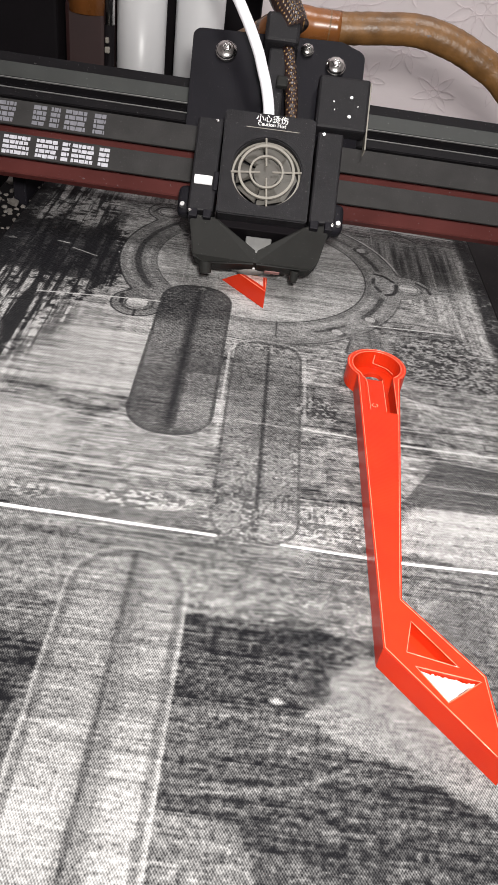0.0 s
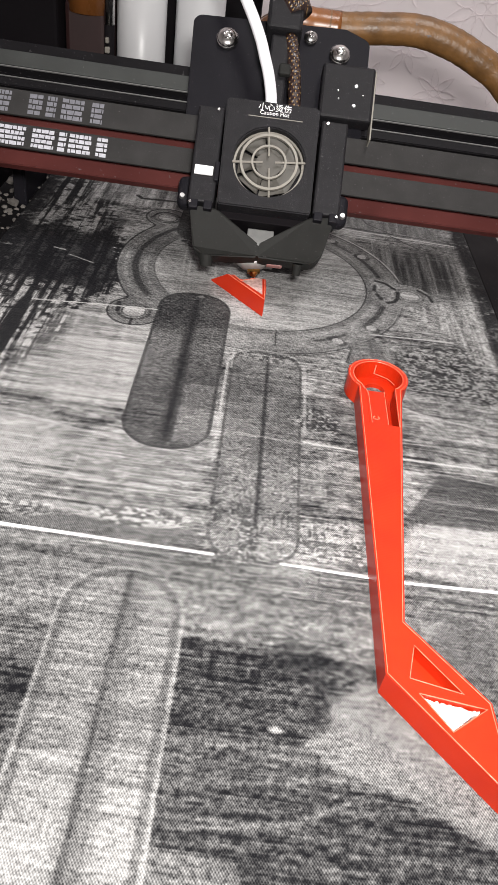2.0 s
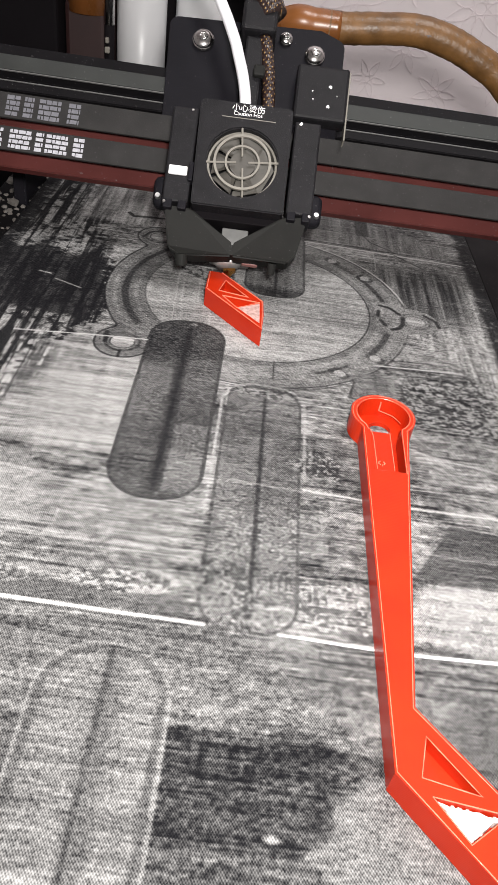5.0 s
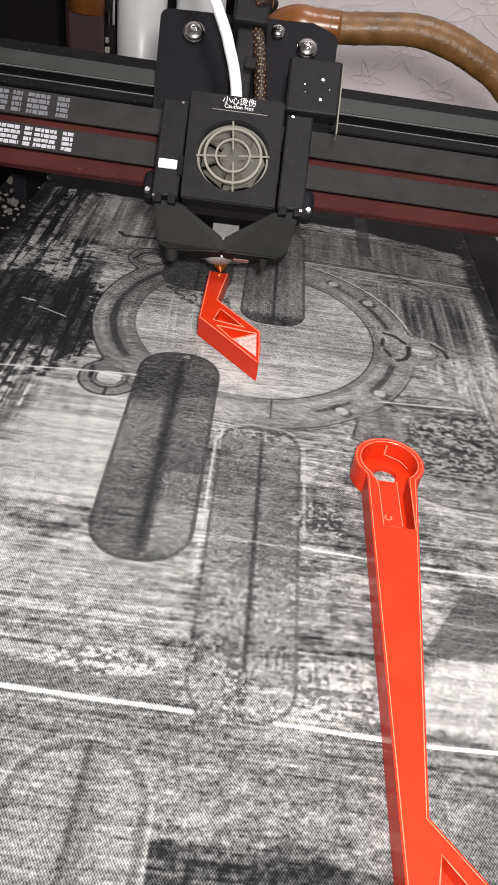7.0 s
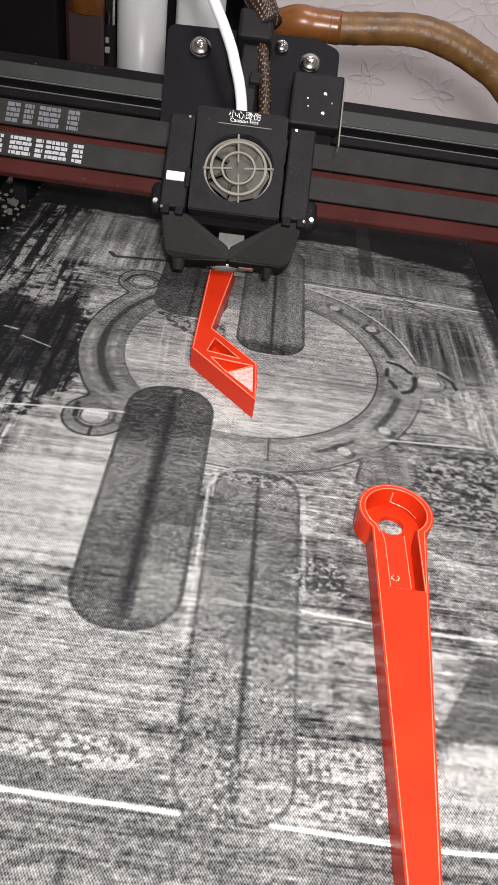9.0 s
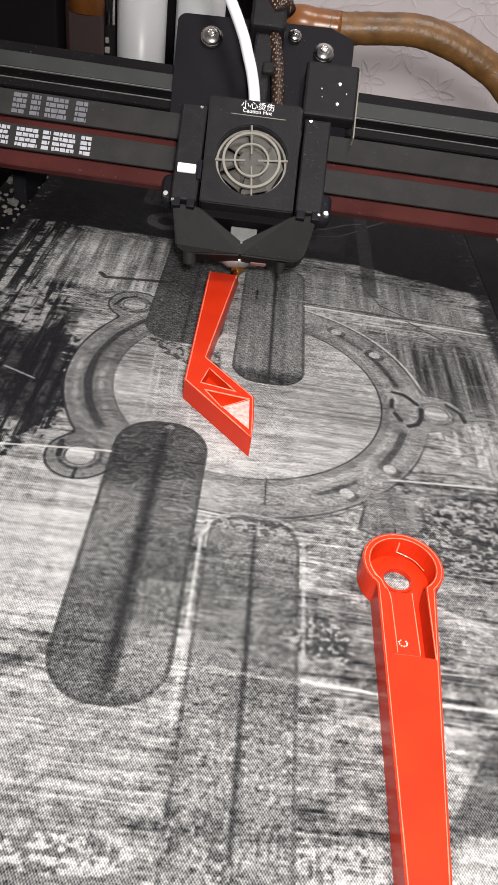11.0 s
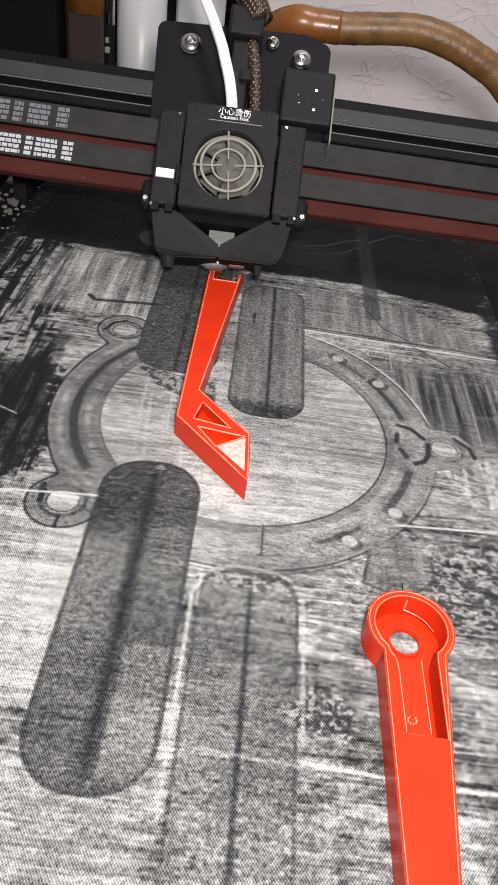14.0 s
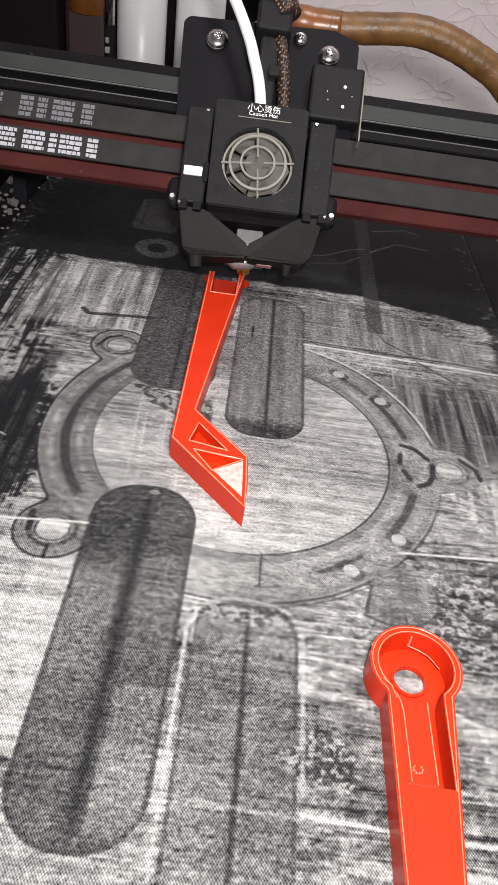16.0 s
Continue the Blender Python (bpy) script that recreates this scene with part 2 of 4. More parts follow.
def spline(points, steps=10):
    """A smooth curve through points (Catmull-Rom)."""
    p = [Vector(q) for q in points]
    p = [p[0] * 2 - p[1], *p, p[-1] * 2 - p[-2]]
    out = []
    for i in range(1, len(p) - 2):
        for k in range(steps):
            t = k / steps
            out.append(0.5 * (2 * p[i] + (p[i + 1] - p[i - 1]) * t + (2 * p[i - 1] - 5 * p[i] + 4 * p[i + 1] - p[i + 2]) * t * t
                              + (3 * p[i] - p[i - 1] - 3 * p[i + 1] + p[i + 2]) * t ** 3))
    return out + [p[-2]]


def add_tube(bm, line, radius, n=12, wobble=0.0, seed=0):
    """A tube along a line of points, mm; radius may be uneven."""
    rnd = random.Random(seed)
    rings = []
    side = None
    for i, q in enumerate(line):
        d = (Vector(line[min(i + 1, len(line) - 1)]) - Vector(line[max(i - 1, 0)])).normalized()
        if side is None:
            side = d.orthogonal().normalized()
        side = (side - d * side.dot(d)).normalized()
        up = d.cross(side)
        r = radius * (1 + wobble * (rnd.random() - 0.5))
        rings.append([bm.verts.new((Vector(q) + (side * math.cos(2 * math.pi * k / n) + up * math.sin(2 * math.pi * k / n)) * r) * MM) for k in range(n)])
    for a, b in zip(rings, rings[1:]):
        for k in range(n):
            bm.faces.new((a[k], a[(k + 1) % n], b[(k + 1) % n], b[k]))
    bm.faces.new(rings[0])
    bm.faces.new(rings[-1])
    return bm


def add_ring(bm, cx, cy, z0, z1, r0, r1, n=48):
    """A flat ring in the x, y plane, mm."""
    rows = []
    for r, z in ((r0, z0), (r1, z0), (r1, z1), (r0, z1)):
        rows.append([bm.verts.new(((cx + r * math.cos(2 * math.pi * k / n)) * MM, (cy + r * math.sin(2 * math.pi * k / n)) * MM, z * MM)) for k in range(n)])
    for a, b in zip(rows, rows[1:] + rows[:1]):
        for k in range(n):
            bm.faces.new((a[k], a[(k + 1) % n], b[(k + 1) % n], b[k]))
    return bm


def add_prism(bm, outline, holes, z0, z1):
    """An upright solid over a flat outline with holes, mm."""
    levels = []
    for z in (z0, z1):
        edges, loops = [], []
        for loop in (outline, *holes):
            vs = [bm.verts.new((x * MM, y * MM, z * MM)) for x, y in loop]
            loops.append(vs)
            edges += [bm.edges.new((vs[i], vs[(i + 1) % len(vs)])) for i in range(len(vs))]
        bmesh.ops.triangle_fill(bm, use_beauty=True, use_dissolve=False, edges=edges)
        levels.append(loops)
    for lo, hi in zip(*levels):
        for i in range(len(lo)):
            j = (i + 1) % len(lo)
            bm.faces.new((lo[i], lo[j], hi[j], hi[i]))
    return bm


def arc(cx, cy, r, a0, a1, n):
    return [(cx + r * math.cos(radians(a0 + (a1 - a0) * k / n)), cy + r * math.sin(radians(a0 + (a1 - a0) * k / n))) for k in range(n + 1)]


# ---- room ----
def plain(name, bm, mat, label, category, kind="structure"):
    return tagged(part(name, bm, mat), label, category, "", kind)


plain("floor", box(-1800, 1800, -1500, 1100, -760, -740, bevel=0), TABLE, "dark floor of the room under the machine", "floor")
plain("ceiling", box(-1800, 1800, -1500, 1100, 2000, 2050, bevel=0), ROOM, "plain pale plaster ceiling of the room", "ceiling")
plain("wall_south", box(-1800, 1800, -1550, -1500, -740, 2000, bevel=0), ROOM, "plain pale plaster wall of the room", "wall")
plain("wall_east", box(1800, 1850, -1500, 1100, -740, 2000, bevel=0), ROOM, "plain pale plaster wall of the room", "wall")
plain("wall_west", box(-1850, -1800, -1500, 1100, -740, 2000, bevel=0), ROOM, "plain pale plaster wall of the room", "wall")
wall = plain("wall_north", box(-1800, 1800, 850, 900, -740, 2000, bevel=0), WALLPAPER, "pale pink wallpaper wall with thin flower drawings", "wall")


def flower(cx, cz, r, petals, seed):
    """A drawn flower of thin outlined petals on the wallpaper."""
    rnd = random.Random(seed)
    bm = bmesh.new()
    for k in range(petals):
        a = 2 * math.pi * k / petals + rnd.uniform(-0.15, 0.15)
        line = []
        for j in range(15):
            s = j / 14
            w = math.sin(math.pi * s) * r * 0.30 * (1 if j else 0)
            d = r * (0.2 + 0.8 * math.sin(math.pi * s / 2 if s < 0.5 else math.pi * (1 - s) / 2) * 1.41)
            off = (s - 0.5) * 2 * r * 0.32 * math.sin(math.pi * s) ** 0.5
            line.append((cx + math.cos(a) * d - math.sin(a) * off, 849.6, cz + math.sin(a) * d + math.cos(a) * off))
        add_tube(bm, line, 0.18, 5)
    add_tube(bm, [(cx + r * 0.16 * math.cos(b * 0.5), 849.6, cz + r * 0.16 * math.sin(b * 0.5)) for b in range(14)], 0.2, 5)
    return bm


for i, (fx, fz, fr, fp) in enumerate([(66, 44, 34, 9), (128, 6, 24, 6), (192, 52, 36, 9), (95, -26, 20, 6), (168, -30, 24, 7), (30, -15, 20, 6),
                                      (230, -10, 26, 7), (120, 62, 20, 6), (245, 62, 22, 6)]):
    part("flower_drawing", flower(fx, fz, fr, fp, i), OUTLINE, wall)

# ---- conveyor ----
conveyor = tagged(new("belt_conveyor"), "black conveyor bed with side rails under the moving belt", "conveyor")
part("bed_plate", box(-112, 112, -100, 610, -26, -1.9, bevel=1), BED, conveyor)
for sx in (-1, 1):
    part("side_rail", box(*sorted((sx * 117, sx * 138)), -100, 610, -40, -4, bevel=1.5), ANODISED, conveyor)
    part("foot", box(*sorted((sx * 118, sx * 136)), 20, 60, -740, -40, bevel=1.5), ANODISED, conveyor)
    part("foot", box(*sorted((sx * 118, sx * 136)), 550, 590, -740, -40, bevel=1.5), ANODISED, conveyor)


# ---- belt ----
def lattice(x, y, sx, sy, seed):
    """Smooth value noise in 0..1 with cells of sx by sy mm."""
    tab = np.random.RandomState(seed).rand(256, 256)
    u, v = x / sx + 57.3, y / sy + 31.7
    i, j = np.floor(u).astype(int), np.floor(v).astype(int)
    fu, fv = u - i, v - j
    fu, fv = fu * fu * (3 - 2 * fu), fv * fv * (3 - 2 * fv)
    a, b = tab[i % 256, j % 256], tab[(i + 1) % 256, j % 256]
    c, d = tab[i % 256, (j + 1) % 256], tab[(i + 1) % 256, (j + 1) % 256]
    return (a * (1 - fu) + b * fu) * (1 - fv) + (c * (1 - fu) + d * fu) * fv


def turbulence(x, y, sx, sy, seed, octaves=4):
    out, amp, total = 0, 1.0, 0
    for k in range(octaves):
        out = out + amp * lattice(x, y, sx / 2 ** k, sy / 2 ** k, seed + k)
        total += amp
        amp *= 0.6
    return out / total


def step(d, soft):
    """1 where d < 0, fading over soft mm."""
    return np.clip(0.5 - d / (0.65 * soft), 0, 1)


def rounded(x, y, x0, x1, y0, y1, r):
    """Distance to a rounded rectangle, mm."""
    qx, qy = np.abs(x - (x0 + x1) / 2) - (x1 - x0) / 2 + r, np.abs(y - (y0 + y1) / 2) - (y1 - y0) / 2 + r
    return np.hypot(np.maximum(qx, 0), np.maximum(qy, 0)) + np.minimum(np.maximum(qx, qy), 0) - r


def polygon(x, y, pts):
    """Distance to a polygon, mm."""
    d = np.full(x.shape, 1e9)
    s = np.ones(x.shape)
    for k in range(len(pts)):
        (ax, ay), (bx, by) = pts[k], pts[k - 1]
        ex, ey, wx, wy = bx - ax, by - ay, x - ax, y - ay
        t = np.clip((wx * ex + wy * ey) / (ex * ex + ey * ey), 0, 1)
        d = np.minimum(d, np.hypot(wx - ex * t, wy - ey * t))
        c1, c2, c3 = y >= ay, y < by, ex * wy > ey * wx
        s = np.where((c1 & c2 & c3) | (~c1 & ~c2 & ~c3), -s, s)
    return d * s


def stroke(x, y, pts, width):
    """Distance to a line of the given width, mm."""
    d = np.full(x.shape, 1e9)
    for (ax, ay), (bx, by) in zip(pts, pts[1:]):
        ex, ey, wx, wy = bx - ax, by - ay, x - ax, y - ay
        t = np.clip((wx * ex + wy * ey) / (ex * ex + ey * ey), 0, 1)
        d = np.minimum(d, np.hypot(wx - ex * t, wy - ey * t))
    return d - width / 2


def wear_shade_map(x, y):
    """White residue (0 bare black belt, 1 chalk white) left by earlier prints, scraping and glue, plus one painted band
    of shade.
    """
    def blend(r, mask, value, k=1.0):
        return r + (value - r) * mask * k

    wob = (turbulence(x, y, 6, 6, 5) - 0.5) * 3.0
    rag = (turbulence(x, y, 9, 9, 15) - 0.5) * 14.0
    across = turbulence(x, y, 34, 1.3, 25, 5)
    along = turbulence(x, y, 1.8, 34, 35)
    cloud = turbulence(x, y, 30, 18, 45)
    spots = turbulence(x, y, 3.2, 2.2, 55)
    fine_x = turbulence(x, y, 14, 0.7, 65, 3)
    speck = turbulence(x, y, 1.3, 1.0, 85, 2)
    across, along, spots, fine_x, speck, cloud = (np.clip(0.5 + (f - 0.5) * k, 0, 1) for f, k in (
        (across, 1.2), (along, 1.4), (spots, 1.1), (fine_x, 1.35), (speck, 1.2), (cloud, 1.35)))
    r = 0.47 + 0.55 * (cloud - 0.5) + 0.40 * (across - 0.5) + 0.45 * (spots - 0.5) + 0.40 * (fine_x - 0.5) + 0.30 * (speck - 0.5)

    # foreground: darker, then a paler strip before the seam
    r = blend(r, step(y - 117 - 0.4 * wob, 4), 0.27 + 0.15 * (across - 0.5) + 0.14 * (spots - 0.5) + 0.28 * (fine_x - 0.5) + 0.22 * (speck - 0.5), 0.95)
    r = blend(r, step(np.abs(y - 126) - 9, 6), 0.40 + 0.2 * (spots - 0.5) + 0.2 * (across - 0.5) + 0.3 * (speck - 0.5), 0.8)
    r = blend(r, step(np.abs(y - 139) - 6 - 0.3 * wob, 3), 0.37 + 0.25 * (across - 0.5) + 0.35 * (fine_x - 0.5) + 0.25 * (speck - 0.5), 0.8)
    r = blend(r, step(polygon(x + 0.6 * wob + 0.25 * rag, y + 0.15 * rag, [(35, 106), (26.5, 94), (34, 88), (48, 84), (70, 73), (92, 72), (92, 90), (66, 92), (46, 112)]), 2.5),
              0.50 + 0.25 * (spots - 0.5), 0.85)
    mott = 0.28 * (fine_x - 0.5) + 0.30 * (speck - 0.5) + 0.12 * (across - 0.5)
    for pts, val in (([(-4, 118), (30, 119), (42, 113), (32, 105), (33, 98), (26, 93), (-5, 92)], 0.15), ([(-5, 92), (26, 93), (28, 86), (14, 82), (-6, 79)], 0.29),
                     ([(-6, 79), (14, 82), (30, 85), (40, 85), (70, 73), (112, 70), (112, 20), (14, 20), (13, 66), (-6, 68.5)], 0.18), ([(-6, 68.5), (13, 66), (17, 55), (13, 20), (-8, 20)], 0.40),
                     ([(-90, 107), (-52, 107), (-37, 104), (-40, 85), (-46, 50), (-90, 50)], 0.11)):
        r = blend(r, step(polygon(x + 0.22 * rag, y + 0.22 * rag, pts), 1.6), val + mott, 0.85)
    r = blend(r, step(polygon(x + wob, y + wob, [(60, 118), (75, 116), (80, 132), (66, 134)]), 6), 0.3, 0.7)
    r = blend(r, step(stroke(x, y, [(-2, 72), (12, 73), (26, 76), (36, 81)], 1.0), 1.4), 0.6, 0.5)
    r = blend(r, step(np.hypot((x - 19.8) / 1.8, y - 95.7) - 0.9, 0.9), 0.8, 0.8)

    # pale scraped zone past the seam
    r = blend(r, step(np.abs(y - 172 - wob) - 18, 10) * step(x + 4, 10), 0.55 + 0.7 * (across - 0.5) + 0.4 * (spots - 0.5), 0.7)
    r = blend(r, step(np.abs(y - 185) - 12, 12) * step(x + 52, 16), 0.78, 0.5)
    r = blend(r, step(np.abs(y - 150.5) - 3.2 - 0.2 * wob, 1.5) * step(x + 5, 4), 0.33, 0.8)
    patch = np.clip((0.5 * spots + 0.5 * speck - 0.44) * 7, 0, 1)
    r = blend(r, step(np.hypot((x + 22) / 15, (y - 156.5) / 4.2) - 1 - 0.1 * wob, 0.3), 0.28 + 0.50 * np.clip((speck - 0.42) * 5, 0, 1), 0.8)
    r = blend(r, step(np.hypot((x + 55) / 9, (y - 154) / 3) - 1 - 0.1 * wob, 0.4), 0.28 + 0.5 * np.clip((speck - 0.45) * 5, 0, 1), 0.6)
    r = blend(r, step(rounded(x, y, 24, 46, 148, 165, 3) + wob, 2), 0.30 + 0.50 * np.clip((0.35 * speck + 0.25 * fine_x + 0.4 * turbulence(x, y, 0.8, 0.8, 105, 2) - 0.40) * 5, 0, 1), 0.8)
    r = blend(r, step(polygon(x + wob, y + wob, [(54, 148), (112, 148), (112, 172), (62, 169), (54, 160)]), 4), 0.74 + 0.4 * (across - 0.5) + 0.25 * (speck - 0.5), 0.85)
    r = blend(r, step(polygon(x, y, [(84, 151), (112, 149.5), (112, 153.5), (92, 153)]), 1), 0.15, 0.9)
    r = blend(r, step(polygon(x, y + 0.4 * wob, [(57, 169), (112, 171), (112, 193), (72, 194), (66, 184)]), 1.5), 0.24 + 0.3 * (across - 0.5), 0.85)
    r = blend(r, step(np.hypot((x - 33) / 9, (y - 214) / 5) - 1 - 0.15 * wob, 0.4), 0.16 + 0.3 * patch, 0.8)

    # far zone: pale, with streaks along the belt at the sides
    r = blend(r, step(np.abs(y - 245) - 40 - rag, 20) * step(x + 36, 6), 0.66 + 0.9 * (across - 0.5) + 0.35 * (along - 0.5), 0.6)
    r = blend(r, step(np.abs(y - 228) - 20 - rag, 12) * step(np.abs(x + 48) - 18, 10), 0.76, 0.5)
    streak = np.clip((along - 0.40) * 4.5, 0, 1) * np.clip((spots - 0.28) * 3.5, 0, 1)
    bare = np.interp(y, [150, 200, 230, 262, 282, 300, 330, 360, 436], [-112, -98, -90, -82, -66, -60, -68, -80, -88])
    black = step(np.abs(y - 312) - 26 - 0.6 * rag, 8)
    r = blend(r, step(x - bare - 6 + 0.6 * rag + 14 * (spots - 0.5) + 10 * (along - 0.5), 5), 0.04 + 0.56 * streak * (1 - 0.85 * black), 0.93)
    r = blend(r, step(np.abs(y - 405) - 26, 8) * step(np.abs(x + 62) - 26, 8), 0.60 + 0.9 * (along - 0.5), 0.7)
    r = blend(r, step(np.abs(y - 345) - 15, 6) * step(np.abs(x + 70) - 6 - 0.5 * rag, 5), 0.05 + 0.2 * streak, 0.6)
    r = blend(r, step(polygon(x + 0.3 * rag + 9 * (spots - 0.5), y + 0.3 * rag + 9 * (speck - 0.5), [(-96, 352), (-80, 330), (-62, 328), (-57, 300), (-62, 286), (-92, 288), (-104, 320)]), 5), 0.05 + 0.1 * streak, 0.95)
    r = blend(r, step(polygon(x + 0.4 * rag, y + 0.4 * rag, [(-114, 190), (-78, 222), (-66, 250), (-72, 270), (-114, 290)]), 8), 0.12 + 0.75 * streak, 0.6)
    r = blend(r, step(polygon(x + 0.3 * rag, y + 0.5 * rag, [(60, 244), (112, 236), (112, 268), (90, 278), (62, 268)]), 6), 0.16 + 0.42 * np.clip((0.35 * spots + 0.65 * speck - 0.42) * 5, 0, 1) + 0.3 * (across - 0.5), 0.85)
    r = blend(r, step(polygon(x + 0.3 * rag, y + 0.3 * rag, [(70, 312), (80, 298), (92, 286), (98, 262), (109, 262), (112, 352), (104, 366), (99, 322), (88, 317)]), 4), 0.62 + 0.7 * (along - 0.5) + 0.5 * (speck - 0.5), 0.85)
    r = blend(r, step(np.abs(y - 345) - 24 - rag, 20) * step(62 - x, 8) * step(x - 102, 8), 0.27 + 0.55 * (along - 0.5), 0.85)
    r = blend(r, step(polygon(x, y + 0.4 * rag, [(28, 392), (100, 389), (100, 402), (72, 420), (28, 426)]), 5), 0.46 + 0.4 * (along - 0.5), 0.8)

    # fine scratches: pale and dark ones across the belt
    printed = step(np.abs(y - 292) - 138, 4) * step(-62 - x + 0.5 * rag, 6)
    r = blend(r, printed * np.clip((lattice(x, y - 0.015 * x, 64, 0.55, 301) - 0.86) * 9, 0, 1), 0.88, 0.55)
    r = blend(r, printed * np.clip((lattice(x, y + 0.012 * x, 48, 0.5, 311) - 0.87) * 9, 0, 1), 0.10, 0.5)

    # flange print: ring and three ears in one outline, bolt holes, drag marks
    cx, cy = 5.5, 320.0
    q = np.hypot(x - cx, y - cy)
    ang = np.degrees(np.arctan2(y - cy, x - cx))
    disc = step(q - 49.0, 0.8)
    up_hair = np.clip((lattice(x + 0.06 * y, y, 0.7, 34, 321) - 0.72) * 5, 0, 1)
    r = blend(r, disc, 0.60 + 0.25 * (across - 0.5) + 0.28 * (fine_x - 0.5) + 0.25 * (spots - 0.5) + 0.35 * (cloud - 0.5), 0.9)
    r = blend(r, disc * step(x + 6, 26) * up_hair, 0.9, 0.5)
    ears = ((-45.4, 368.2, 1.0), (-45.0, 271.2, 0.9), (75.2, 319.8, 0.55))
    body = q - 66.2
    for ex, ey, ek in ears:
        e = np.hypot(x - ex, y - ey) - 10.8
        h = np.clip(0.5 + 0.5 * (e - body) / 3.5, 0, 1)
        body = e + (body - e) * h - 3.5 * h * (1 - h)
    band = step(body, 0.8) * (1 - disc)
    r = blend(r, band, 0.46 + 0.07 * step(-x, 30) + 0.35 * (cloud - 0.5) + 0.25 * (spots - 0.5) + 0.12 * (speck - 0.5), 0.85)
    far_side = (0.72 + 0.28 * step(x + 10, 30)) * (1 - 0.6 * step(68 - x, 4))
    r = blend(r, step(np.abs(body + 0.10 * wob) - 0.42, 0.7) * far_side, 0.07, 0.85)
    r = blend(r, step(np.abs(body + 1.9) - 1.1, 1.6) * far_side, 0.27, 0.45)
    r = blend(r, step(np.abs(body - 1.1) - 0.45, 0.7) * step(np.abs(ang - 52) - 40, 6), 0.9, 0.8)
    r = blend(r, step(np.abs(body - 1.3 + 0.2 * wob) - 0.3, 0.6) * step(np.abs(ang + 80) - 38, 6), 0.16, 0.55)
    for ex, ey, ek in ears:
        e = np.hypot(x - ex, (y - ey) * 1.05)
        r = blend(r, step(np.abs(e - 6.6 - 0.2 * wob) - 0.8, 1.2), 0.16 + 0.4 * (speck - 0.5), 0.75 * ek)
        r = blend(r, step(e - 4.6 - 0.1 * wob, 0.6), 0.64 + 0.5 * (across - 0.5), 0.92)
        r = blend(r, step(np.abs(e - 4.8) - 0.35, 0.5), 0.12, 0.7 * ek)
    r = blend(r, step(rounded(x, y, -49, -40.6, 272.4, 273.6, 0.4), 0.5), 0.95, 0.9)
    r = blend(r, step(rounded(x, y, 71, 79, 318.6, 320.6, 0.8), 0.6), 0.85, 0.7)
    # inner rim and the soft groove inside the ring
    r = blend(r, step(np.abs(q - 49.3) - 0.35, 0.6), 0.10, 0.45 + 0.35 * step(12 - x, 20))
    r = blend(r, step(np.abs(q - 51.0) - 1.2, 1.4), 0.27, 0.5)
    groove = np.abs(q - 57.8 - 0.08 * wob)
    for a0, half, w, val, k in ((172, 36, 1.2, 0.07, 0.9), (-164, 20, 1.5, 0.08, 0.85), (26, 12.5, 1.1, 0.06, 0.85), (47, 7, 1.0, 0.16, 0.7), (-24, 10, 1.3, 0.10, 0.8), (-57, 8, 0.8, 0.14, 0.75)):
        turn = np.abs((ang - a0 + 180) % 360 - 180)
        r = blend(r, step(groove - w, 1.2) * step(turn - half, 3), val, k)
        r = blend(r, step(groove - w - 2.0, 2.5) * step(turn - half, 5), 0.26, 0.35)
    for pts, w in (([(60.0, 330.2), (64.6, 329.0), (68.6, 324.0)], 1.8), ([(69.8, 321.0), (69.4, 316.0), (67.2, 311.6), (64.0, 310.0)], 1.9), ([(59.2, 325.0), (58.6, 320.5)], 1.7), ([(59.6, 316.6), (61.4, 312.8)], 1.9),
                   ([(80.0, 326.5), (84.6, 322.0), (85.6, 317.0)], 1.6), ([(-53.5, 366.0), (-51.0, 372.5), (-46.0, 375.2)], 1.2), ([(-52.0, 277.0), (-51.5, 270.0)], 1.8), ([(-44.8, 265.0), (-44.8, 261.0)], 1.2)):
        r = blend(r, step(stroke(x, y + 0.2 * wob, pts, w), 1.0), 0.07, 0.85)
    for hx, hy in ((39.4, 369.0), (39.7, 270.0), (54.6, 354.8), (54.8, 284.6)):
        e = np.hypot(x - hx, y - hy)
        r = blend(r, step(e - 4.2 - 0.2 * wob, 1.2) * step(np.abs(y - hy + 0.8 * (x - hx)) - 3.0, 2), 0.14, 0.7)
        r = blend(r, step(e - 2.3, 0.6), 0.74, 0.9)
    # leaf-shaped smear and long streaks in front of the ring
    leaf = polygon(x + 0.3 * wob, y, [(43, 255), (50, 252.5), (58, 254), (64, 259), (63.5, 267), (57, 275), (46, 270)])
    r = blend(r, step(leaf, 1.5), 0.40 + 0.4 * (along - 0.5), 0.7)
    r = blend(r, step(np.abs(leaf) - 0.45, 0.8) * step(y - 266, 8), 0.12, 0.7)

    # rounded bars left by long prints
    def bar(r, x0, x1, y0, y1, rad, fill, k, edge, mid, rim=0.16):
        d = rounded(x, y, x0, x1, y0, y1, rad)
        r = blend(r, step(d, 0.5), fill, k)
        r = blend(r, step(np.abs(d + 0.6) - 0.5, 0.7), rim, edge)
        m = (x0 + x1) / 2
        return blend(r, step(np.abs(x - m - 0.4) - 0.7, 1.2) * step(d + 1, 1), 0.06, mid)

    dots = turbulence(x, y, 1.0, 1.0, 75, 2)
    tiny = turbulence(x, y, 0.7, 0.7, 95, 1)
    def block(x0, x1, y0, y1):
        """A patch with level ends inside a bar."""
        return step(np.maximum(np.maximum(x0 - x, x - x1), np.maximum(y0 - y, y - y1)) + 0.25 * wob, 1.2)

